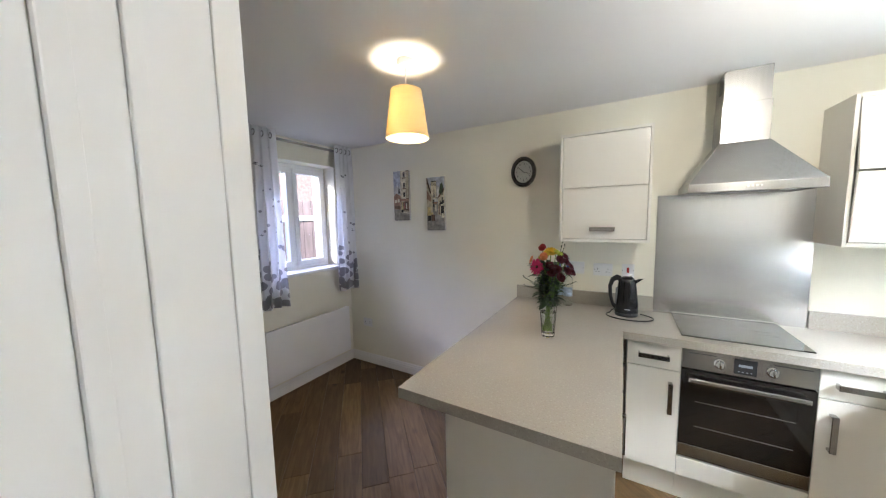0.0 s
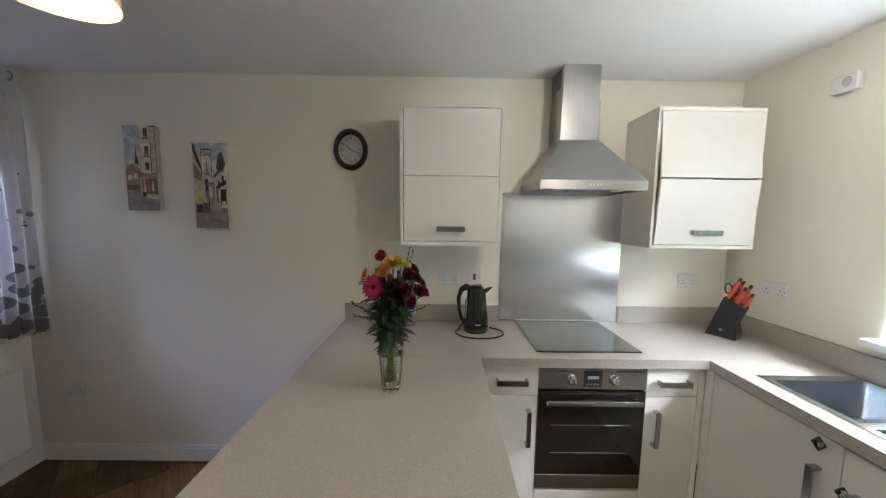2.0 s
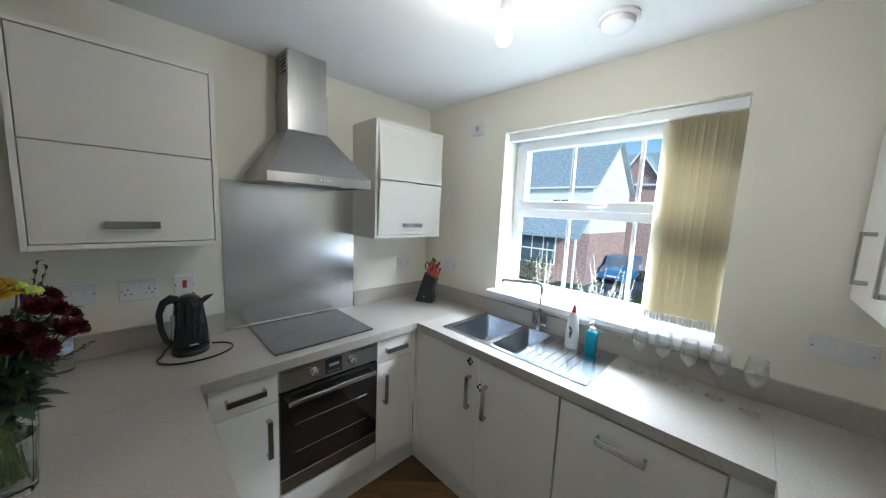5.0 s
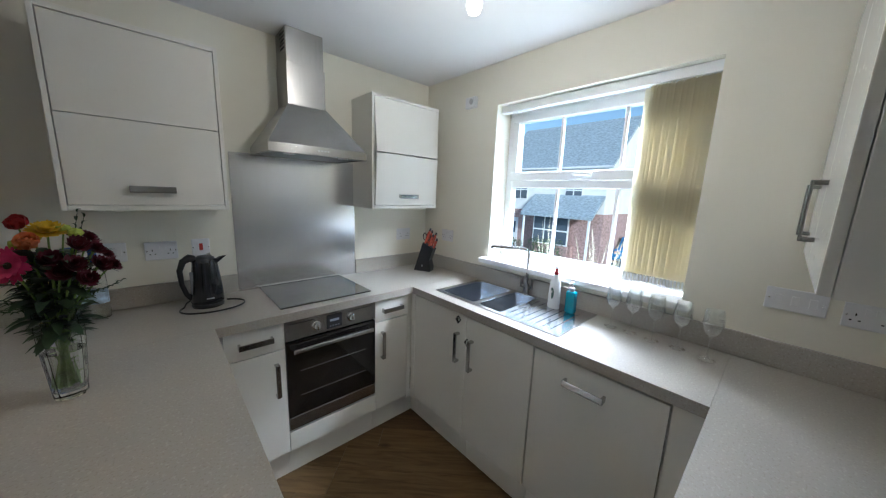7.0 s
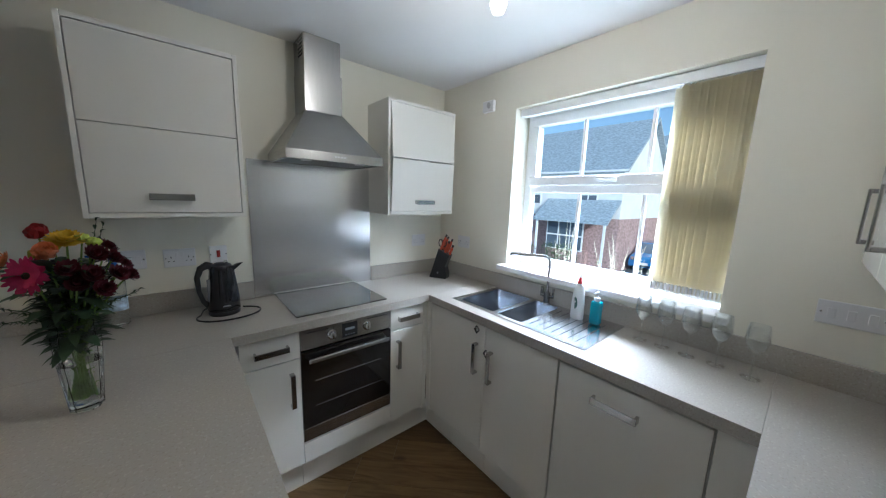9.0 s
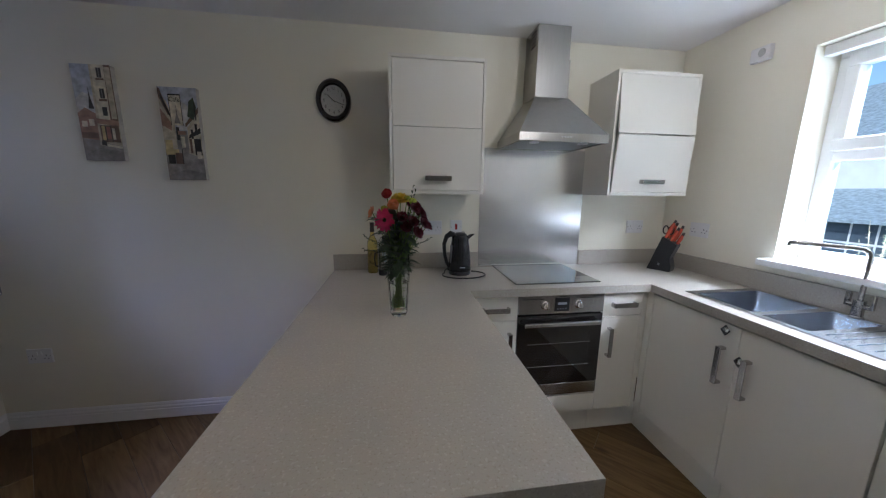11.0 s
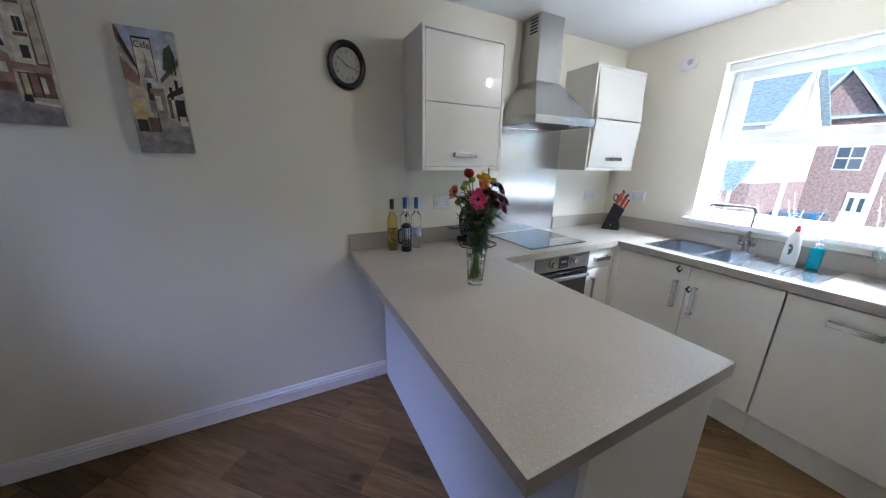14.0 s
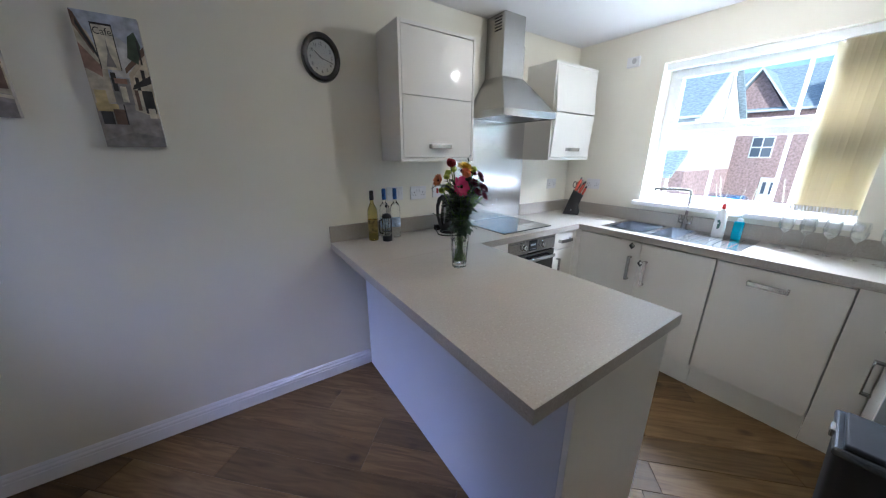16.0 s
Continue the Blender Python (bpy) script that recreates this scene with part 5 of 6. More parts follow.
def bouquet():
    x, y = -2.255, -0.930
    v = thing("vase", x, y, W, "clear faceted glass vase half full of water", "vase")
    outer = [(0, 0.0006), (0.036, 0.0006), (0.040, 0.006), (0.046, 0.07), (0.053, 0.15), (0.055, 0.20), (0.052, 0.235), (0.054, 0.25)]
    inner = [(0.0515, 0.25), (0.0495, 0.235), (0.0520, 0.20), (0.050, 0.15), (0.043, 0.07), (0.036, 0.022), (0, 0.020)]
    part("glass", lathe(outer + inner, 12), GLASS, v)
    part("water", lathe([(0, 0.0215), (0.0355, 0.0225), (0.0425, 0.07), (0.0485, 0.135), (0, 0.135)], 12), glass_mat("water", (0.96, 0.99, 0.97), 0, 1.33), v)
    o = thing("flower_bouquet", x, y, W + 0.03, "mixed bouquet of red, pink and yellow flowers in the vase", "flowers")
    rng = random.Random(11)
    stemm = mat("green_stem", (0.16, 0.26, 0.06), rough=0.5, var=0.3, scale=30)
    leafm = mat("dark_green_leaf", (0.026, 0.055, 0.022), rough=0.42, var=0.4, scale=25)
    pinkm, redm = mat("pink_petal", (0.62, 0.04, 0.16), rough=0.55, var=0.2, scale=40), mat("red_petal", (0.42, 0.02, 0.02), rough=0.5, var=0.3, scale=40)
    yelm, oram = mat("yellow_petal", (0.75, 0.50, 0.03), rough=0.55, var=0.15, scale=40), mat("peach_petal", (0.72, 0.26, 0.11), rough=0.5, var=0.25, scale=40)
    winem, limem = mat("wine_petal", (0.12, 0.010, 0.022), rough=0.55, var=0.4, scale=40), mat("lime_bud", (0.36, 0.42, 0.05), rough=0.6, var=0.3, scale=60)
    core = mat("dark_flower_centre", (0.03, 0.015, 0.01), rough=0.8)
    heads = []

    def head(name, m, p, n, count, length, width, lift, layers, label, centre=None):
        bm = bmesh.new()
        petals(bm, p, n, count, length, width, lift, layers, 0.12, rng)
        bmesh.ops.solidify(bm, geom=bm.faces[:], thickness=0.0008)
        f = part("flower_head", bm, m, o, label, smooth=True)
        if centre:
            part("flower_centre", lathe([(0, 0), (centre, 0), (centre * 0.8, 0.004), (0, 0.006)], 14, m=T(p) @ Vector(n).to_track_quat("Z", "Y").to_matrix().to_4x4()), core, f)
        heads.append(Vector(p))

    head("gerbera", pinkm, (-0.055, -0.075, 0.355), (-0.2, -0.95, 0.3), 26, 0.046, 0.011, 0.12, 2, "pink gerbera", 0.010)
    head("chrys", yelm, (0.015, -0.015, 0.425), (0.05, -0.35, 0.95), 26, 0.046, 0.012, 0.15, 3, "yellow chrysanthemum")
    head("rose", redm, (-0.045, 0.03, 0.432), (-0.15, -0.3, 0.95), 8, 0.036, 0.034, 1.0, 4, "red rose")
    head("rose", oram, (-0.018, -0.055, 0.395), (0, -0.6, 0.8), 8, 0.036, 0.034, 0.95, 4, "peach rose")
    head("orange", oram, (-0.115, 0.045, 0.375), (-0.8, -0.3, 0.4), 14, 0.030, 0.011, 0.3, 2, "small orange gerbera", 0.006)
    for p in ((0.075, -0.06, 0.39), (0.105, -0.03, 0.375), (0.09, 0.02, 0.40), (0.115, -0.055, 0.335), (0.065, -0.085, 0.345), (0.035, -0.085, 0.325), (0.12, 0.03, 0.35), (0.055, 0.05, 0.40), (0.135, -0.01, 0.325), (0.02, -0.075, 0.36), (0.095, 0.06, 0.365), (0.085, -0.085, 0.305)):
        q = Vector(p)
        head("mum", winem, p, (q.x, q.y - 0.03, 0.12), 18, 0.031, 0.011, 0.45, 3, "dark red chrysanthemum")
    for p in ((-0.06, 0.05, 0.39), (-0.03, 0.08, 0.405), (-0.075, 0.02, 0.345), (-0.045, 0.06, 0.345), (-0.085, 0.055, 0.33), (0.0, 0.07, 0.42), (0.045, 0.0, 0.43), (0.07, -0.02, 0.42)):
        bm = lathe([(0, -0.012), (0.014, -0.008), (0.018, 0), (0.014, 0.010), (0, 0.014)], 12, m=T(p))
        for vv in bm.verts:
            vv.co += Vector((rng.uniform(-1, 1), rng.uniform(-1, 1), rng.uniform(-1, 1))) * 0.0025
        part("flower_bud", bm, limem, o, "lime button bud")
        heads.append(Vector(p))
    for h in heads:
        foot = Vector((-h.x * 0.16 + rng.uniform(-0.012, 0.012), -h.y * 0.16 + rng.uniform(-0.012, 0.012), 0.003))
        neck = Vector((h.x * 0.25, h.y * 0.25, 0.20))
        part("stem", tube([foot, foot.lerp(neck, 0.5), neck, neck.lerp(h, 0.55) + Vector((0, 0, 0.01)), h], [0.0034, 0.0034, 0.003, 0.0026, 0.0022], 7), stemm, o, smooth=True)
    for i in range(400):
        z = rng.uniform(0.13, 0.36)
        a = rng.uniform(0, 2 * math.pi)
        r = rng.uniform(0.0, 0.025 + 0.34 * max(0, z - 0.17))
        bm = bmesh.new()
        big = rng.random() < 0.5
        d = Vector((math.cos(a), math.sin(a), rng.uniform(-0.1, 0.9)))
        leaf(bm, (r * math.cos(a), r * math.sin(a), z), d, rng.uniform(0.055, 0.095) if big else rng.uniform(0.035, 0.065), rng.uniform(0.024, 0.040) if big else rng.uniform(0.010, 0.020), rng)
        part("leaf", bm, leafm, o, smooth=True)
    for bx, by, tip in ((0.07, 0.02, Vector((0.075, 0.03, 0.47))), (0.05, 0.05, Vector((0.085, 0.05, 0.455))), (-0.04, 0.02, Vector((-0.155, 0.02, 0.23))), (-0.03, -0.03, Vector((-0.145, -0.05, 0.29))), (0.04, 0.0, Vector((0.15, 0.02, 0.27)))):
        root = Vector((bx * 0.3, by * 0.3, 0.21))
        bm = tube([root, root.lerp(tip, 0.5) + Vector((0, 0, 0.012)), tip], [0.0018, 0.0014, 0.0008], 6)
        for k in range(9):
            u = 0.35 + 0.65 * k / 8
            leaf(bm, root.lerp(tip, u), (tip - root).normalized() + Vector((rng.uniform(-1, 1), rng.uniform(-1, 1), rng.uniform(-0.3, 0.6))) * 0.8, 0.022, 0.009, rng)
        part("sprig", bm, leafm, o, smooth=True)
    for i in range(26):
        a, z = rng.uniform(0, 2 * math.pi), rng.uniform(0.02, 0.15)
        bm = bmesh.new()
        leaf(bm, (0.012 * math.cos(a), 0.012 * math.sin(a), z), (math.cos(a), math.sin(a), 0.8), 0.026, 0.012, rng)
        part("leaf", bm, stemm, o, smooth=True)


bouquet()


def washing_up():
    o = thing("detergent_bottle", -0.145, -1.515, W + 0.005, "white washing-up liquid bottle with a red cap", "bottle")
    part("body", lathe([(0, 0.0005), (0.036, 0.0005), (0.038, 0.01), (0.037, 0.08), (0.033, 0.12), (0.028, 0.16), (0.016, 0.178), (0.013, 0.185), (0, 0.185)], 30, m=Matrix.Diagonal((0.7, 1.05, 1, 1))), mat("white_bottle_plastic", (0.75, 0.76, 0.76), rough=0.3), o, smooth=True)
    part("label", lathe([(0, 0), (0.020, 0), (0.020, 0.0015), (0, 0.0015)], 24, m=T((-0.0262, 0.004, 0.085)) @ Matrix.Rotation(radians(-30), 4, "Z") @ RYM90 @ Matrix.Diagonal((1.5, 1, 1, 1))), mat("dark_green_label", (0.05, 0.12, 0.10), rough=0.4, var=0.6, scale=60), o)
    part("label_bar", box(-0.0300, -0.012, 0.088, -0.0265, 0.016, 0.096), PLASTIC, o)
    c = part("cap", lathe([(0.0145, 0.184), (0.0145, 0.196), (0.010, 0.200), (0.010, 0.215), (0, 0.216)], 18), mat("red_cap", (0.42, 0.015, 0.015), rough=0.3), o, "red push-pull cap", smooth=True)
    part("nozzle", tube([(0, 0, 0.213), (0, 0, 0.232)], [0.007, 0.005], 10), PLASTIC, c)
    s = thing("soap_dispenser", -0.148, -1.628, W + 0.005, "turquoise hand soap in a clear pump bottle", "bottle")
    part("body", box(-0.024, -0.030, 0.0005, 0.024, 0.030, 0.118, 0.012, 4), mat("turquoise_soap", (0.01, 0.30, 0.42), rough=0.12, coat=0.6), s, smooth=True)
    part("pump_collar", lathe([(0.013, 0.115), (0.016, 0.119), (0.016, 0.134), (0.006, 0.138), (0.005, 0.158), (0, 0.158)], 18), PLASTIC, s, smooth=True)
    part("pump_head", tube([(0.006, 0, 0.160), (-0.012, 0.004, 0.160), (-0.034, 0.008, 0.156)], [0.008, 0.006, 0.004], 10), PLASTIC, s, smooth=True)


def thin_glass():
    """Thin blown glass: clear, with a gloss that grows towards the rim of the form."""
    m = bpy.data.materials.new("thin_wine_glass")
    m.use_nodes = True
    n, l = m.node_tree.nodes, m.node_tree.links
    n.remove(n["Principled BSDF"])
    tr, gl, mx, fr = n.new("ShaderNodeBsdfTransparent"), n.new("ShaderNodeBsdfGlossy"), n.new("ShaderNodeMixShader"), n.new("ShaderNodeLayerWeight")
    tr.inputs[0].default_value = (0.96, 0.97, 0.97, 1)
    gl.inputs[0].default_value = (1, 1, 1, 1)
    gl.inputs["Roughness"].default_value = 0.05
    fr.inputs["Blend"].default_value = 0.42
    sc = n.new("ShaderNodeMath")
    sc.operation, sc.inputs[1].default_value = "MULTIPLY", 0.85
    l.new(fr.outputs["Facing"], sc.inputs[0])
    l.new(sc.outputs[0], mx.inputs[0])
    l.new(tr.outputs[0], mx.inputs[1])
    l.new(gl.outputs[0], mx.inputs[2])
    l.new(mx.outputs[0], n["Material Output"].inputs[0])
    return m


def wine_glasses():
    g = thing("wine_glass", -0.140, -1.865, W, "clear stemmed wine glass on the worktop", "glass", "row of wine glasses")
    prof = [(0, 0.0006), (0.033, 0.0006), (0.033, 0.002), (0.010, 0.006), (0.0038, 0.012), (0.0035, 0.085), (0.008, 0.094), (0.030, 0.112), (0.040, 0.140), (0.038, 0.175), (0.033, 0.198),
            (0.0322, 0.198), (0.0370, 0.175), (0.0388, 0.140), (0.029, 0.1135), (0.007, 0.097), (0, 0.096)]
    part("glass_body", lathe(prof, 32), thin_glass(), g, smooth=True)
    for px, py in ((-0.140, -1.965), (-0.155, -2.070), (-0.150, -2.178), (-0.175, -2.295)):
        copy_thing(g, Matrix.Translation(at(px, py, W)))


washing_up()
wine_glasses()


def pedal_bin():
    matt = mat("matt_black_plastic", (0.010, 0.010, 0.011), rough=0.55, var=0.1, bump=0.05, spec=0.3)
    o = thing("bin", -1.405, -2.54, 0, "black plastic kitchen bin with a grey-rimmed lid", "bin", rz=4)
    bm = bmesh.new()
    rings = []
    for z, w, d in ((0.0005, 0.11, 0.14), (0.02, 0.118, 0.148), (0.52, 0.148, 0.188), (0.55, 0.150, 0.190)):
        ring = []
        for i in range(32):
            a = 2 * math.pi * i / 32
            c, s = math.cos(a), math.sin(a)
            k = 0.35
            ring.append(bm.verts.new((w * math.copysign(abs(c) ** k, c), d * math.copysign(abs(s) ** k, s), z)))
        rings.append(ring)
    for a, b in zip(rings, rings[1:]):
        for i in range(32):
            bm.faces.new((a[i], a[(i + 1) % 32], b[(i + 1) % 32], b[i]))
    bm.faces.new(rings[0])
    part("bucket", bm, matt, o, smooth=True)
    bm = box(-0.156, -0.197, 0.545, 0.156, 0.197, 0.575, 0.012, 3)
    part("rim", bm, mat("grey_metallic_plastic", (0.055, 0.06, 0.068), rough=0.25, metal=0.5), o, "grey metallic rim")
    part("lid", box(-0.130, -0.170, 0.570, 0.130, 0.172, 0.590, 0.009, 3), matt, o, "black hinged lid")
    part("latch", box(-0.03, 0.190, 0.545, 0.03, 0.206, 0.575, 0.004), mat("silver_latch", (0.5, 0.5, 0.5), rough=0.25, metal=1), o)


pedal_bin()

# child locks on the sink cabinet doors
for yy, zz in ((-1.108, 0.842), (-1.194, 0.735)):
    c = thing("child_lock", -0.595, yy, zz, "black and silver stick-on child lock on a cabinet door", "child lock", "child locks")
    part("pad", box(-0.010, -0.017, -0.017, -0.0005, 0.017, 0.017, 0.003, m=Matrix.Rotation(radians(40), 4, "X")), BLACK, c)
    part("catch", lathe([(0, 0), (0.012, 0), (0.010, 0.012), (0, 0.014)], 16, m=T((-0.010, -0.008, 0.006)) @ RYM90), CHROME, c, smooth=True)


# ---- outside ----
GRASS = mat("winter_lawn", (0.06, 0.085, 0.03), rough=0.95, var=0.4, scale=3, bump=0.5, bscale=40)
TAR = mat("asphalt", (0.12, 0.14, 0.17), rough=0.9, var=0.2, scale=2, bump=0.4, bscale=90)
BRICK = mat("red_brick", (0.44, 0.30, 0.28), rough=0.85, var=0.3, scale=9, bump=0.4, bscale=30)
RENDER_W = mat("white_render", (0.80, 0.80, 0.79), rough=0.85, var=0.05, scale=2, bump=0.2, bscale=60)
SLATE = mat("grey_slate", (0.36, 0.43, 0.48), rough=0.45, var=0.3, scale=7, bump=0.4, bscale=22, stretch=(1, 1, 3))
DARKPANE = mat("dark_window_pane", (0.10, 0.13, 0.17), rough=0.05, coat=1)
HEDGE = mat("hedge_leaf", (0.08, 0.12, 0.05), rough=0.7, var=0.5, scale=6, bump=0.6, bscale=30)
COPPER_H = mat("copper_hedge_leaf", (0.13, 0.06, 0.05), rough=0.7, var=0.5, scale=6, bump=0.6, bscale=30)
GZ, BANK = -1.83, -0.45     # street level; garden level by the house
setting("ground", slab([-400, -5.75, 0.35, 500], [-400, -5.0, 0.35, 400], lambda x, y: not (-5.75 < x < 0.35 and -5.0 < y < 0.35), GZ - 0.3, GZ, 0), GRASS, "short winter lawn around the houses")
setting("foundation", box(-5.7, -4.95, GZ - 0.1, 0.3, 0.3, -0.2), BRICK, "red brick footing under the house")
setting("front_bank", box(0.31, -9, GZ - 0.1, 3.2, 6, BANK, 0.05), GRASS, "raised front garden bed below the window")
setting("garden", box(-34, -14, GZ - 0.1, -5.71, 22, BANK, 0.05), GRASS, "raised side garden lawn")
setting("road", box(7.0, -60, GZ - 0.05, 12.6, 80, GZ + 0.012), TAR, "dark asphalt estate road")
setting("driveway", box(12.6, 1.9, GZ - 0.05, 22.0, 4.7, GZ + 0.016), TAR, "dark asphalt driveway")
setting("pavement", box(5.4, -60, GZ - 0.05, 6.9, 80, GZ + 0.10, 0.02), mat("concrete_flags", (0.32, 0.31, 0.29), rough=0.9, var=0.1, scale=2), "pale concrete pavement with a kerb")


def house_window(parent, x, y, z, w, h, cols):
    """Window in a front that faces -x."""
    f = part("window", box(x - 0.03, y - w / 2, z, x + 0.05, y + w / 2, z + h, 0.01), UPVC, parent)
    rows = 2
    for i in range(cols):
        for j in range(rows):
            a0, b0 = y - w / 2 + 0.07 + i * (w - 0.07) / cols, z + 0.07 + j * (h - 0.07) / rows
            part("pane", box(x - 0.036, a0, b0, x - 0.028, a0 + (w - 0.07) / cols - 0.07, b0 + (h - 0.07) / rows - 0.07), DARKPANE, f)


def roof_prism(y0, y1, x0, x1, z0, zr, over=0.3):
    """Ridge along y."""
    bm = bmesh.new()
    xm = (x0 + x1) / 2
    pts = [(x0 - over, z0 - 0.12), (xm, zr), (x1 + over, z0 - 0.12), (x1 + over, z0 - 0.26), (xm, zr - 0.16), (x0 - over, z0 - 0.26)]
    a = [bm.verts.new((x, y0 - over, z)) for x, z in pts]
    b = [bm.verts.new((x, y1 + over, z)) for x, z in pts]
    for i in range(6):
        bm.faces.new((a[i], a[(i + 1) % 6], b[(i + 1) % 6], b[i]))
    for r in (a, b):
        bm.faces.new((r[0], r[1], r[4], r[5]))
        bm.faces.new((r[1], r[2], r[3], r[4]))
    return bm


def gable_x(y, w, x0, x1, z0, zr, over=0.25):
    """Cross gable with its ridge along x: (roof, infill) bmeshes."""
    bm = bmesh.new()
    pts = [(y - w / 2 - over, z0 - 0.1), (y, zr), (y + w / 2 + over, z0 - 0.1), (y + w / 2 + over, z0 - 0.24), (y, zr - 0.16), (y - w / 2 - over, z0 - 0.24)]
    a = [bm.verts.new((x0 - 0.3, p, z)) for p, z in pts]
    b = [bm.verts.new((x1, p, z)) for p, z in pts]
    for i in range(6):
        bm.faces.new((a[i], a[(i + 1) % 6], b[(i + 1) % 6], b[i]))
    bm.faces.new((a[0], a[1], a[4], a[5]))
    bm.faces.new((a[1], a[2], a[3], a[4]))
    inf = bmesh.new()
    tri = [inf.verts.new((x0, y - w / 2, z0 - 0.15)), inf.verts.new((x0, y + w / 2, z0 - 0.15)), inf.verts.new((x0, y, zr - 0.2))]
    back = [inf.verts.new((x1, v.co.y, v.co.z)) for v in tri]
    inf.faces.new(tri), inf.faces.new(back)
    for i in range(3):
        inf.faces.new((tri[i], tri[(i + 1) % 3], back[(i + 1) % 3], back[i]))
    return bm, inf


def house(x, y, width, upper, label, gables=(), bay=None, door_y=0, depth=7.0, eave=5.0, ridge=7.6):
    h = thing("house", x, y, GZ, label, "house", "houses across the street")
    part("lower_wall", box(0, -width / 2, 0, depth, width / 2, 2.6), BRICK, h)
    part("upper_wall", box(0.001, -width / 2 + 0.001, 2.6, depth - 0.001, width / 2 - 0.001, eave - 0.1), RENDER_W if upper else BRICK, h, "white rendered upper wall" if upper else "")
    part("roof", roof_prism(-width / 2, width / 2, 0, depth, eave, ridge), SLATE, h, "grey slate roof")
    for e in (-1, 1):
        bm = bmesh.new()
        tri = [bm.verts.new((px, e * (width / 2 - 0.001), pz)) for px, pz in ((0.001, eave - 0.1), (depth - 0.001, eave - 0.1), (depth / 2, ridge - 0.2))]
        ext = bmesh.ops.extrude_face_region(bm, geom=[bm.faces.new(tri)])
        bmesh.ops.translate(bm, vec=(0, -e * 0.2, 0), verts=[v for v in ext["geom"] if isinstance(v, bmesh.types.BMVert)])
        part("gable_end", bm, RENDER_W if upper else BRICK, h)
    part("gutter", tube([(-0.33, -width / 2 - 0.3, eave - 0.18), (-0.33, width / 2 + 0.3, eave - 0.18)], 0.06, 8), UPVC, h)
    part("downpipe", tube([(-0.06, width / 2 - 0.3, 0.1), (-0.06, width / 2 - 0.3, eave - 0.35), (-0.3, width / 2 - 0.3, eave - 0.2)], 0.05, 8), DARKGAP, h)
    for g in gables:
        r, i = gable_x(g, 3.0, -0.15, depth / 2, eave, ridge - 0.35)
        part("gable_roof", r, SLATE, h)
        part("gable_wall", i, BRICK, h)
        part("barge_board", tube([(-0.48, g - 1.78, eave - 0.16), (-0.48, g, ridge - 0.42), (-0.48, g + 1.78, eave - 0.16)], 0.09, 4), UPVC, h)
    n = max(2, int(width // 2.6))
    for k in range(n):
        yy = -width / 2 + (k + 0.5) * width / n
        house_window(h, 0, yy, 3.15, 1.15, 1.15, 2)
        if abs(yy - door_y) > 0.9 and not (bay is not None and abs(yy - bay) < 1.6):
            house_window(h, 0, yy, 0.95, 1.3, 1.2, 2)
    d = part("front_door", box(-0.04, door_y - 0.46, 0.05, 0.03, door_y + 0.46, 2.1, 0.01), UPVC, h, "white panelled front door")
    for s in (-1, 1):
        part("pane", box(-0.05, door_y + s * 0.2 - 0.09, 1.2, -0.038, door_y + s * 0.2 + 0.09, 1.85), DARKPANE, d)
    if bay is not None:
        part("bay_wall", box(-0.8, bay - 1.2, 0, 0.0, bay + 1.2, 0.9), BRICK, h)
        house_window(h, -0.8, bay, 0.9, 2.4, 1.5, 3)
        bm = bmesh.new()
        q = [(-1.5, bay - 2.8, 2.35), (-1.5, bay + 1.8, 2.35), (0.0, bay + 1.8, 3.35), (0.0, bay - 2.8, 3.35)]
        lo = [bm.verts.new(p) for p in q]
        hi = [bm.verts.new((p[0], p[1], p[2] + 0.14)) for p in q]
        bm.faces.new(lo), bm.faces.new(hi)
        for i in range(4):
            bm.faces.new((lo[i], lo[(i + 1) % 4], hi[(i + 1) % 4], hi[i]))
        part("porch_roof", bm, SLATE, h, "grey slate lean-to porch roof")
        for s in (-2.6, 1.6):
            part("porch_post", box(-1.42, bay + s - 0.06, 0, -1.30, bay + s + 0.06, 2.36, 0.01), UPVC, h)
    return h


house(17.0, 8.5, 7.6, True, "two-storey brick house with white rendered upper wall and porch", (), bay=-1.0, door_y=2.4)
house(27.0, 2.5, 12.0, False, "two-storey red brick terrace with two front gables", (2.4, -2.4), bay=None, door_y=0.65, eave=5.8, ridge=8.2)
house(27.0, -10.5, 11.0, False, "two-storey red brick terrace with a front gable", (1.5,), bay=None, door_y=-1.0, eave=5.8, ridge=8.2)
house(30.0, 17.5, 12.0, True, "far white rendered house with slate roof", (0,), bay=None, door_y=1.5, eave=5.6, ridge=8.4)


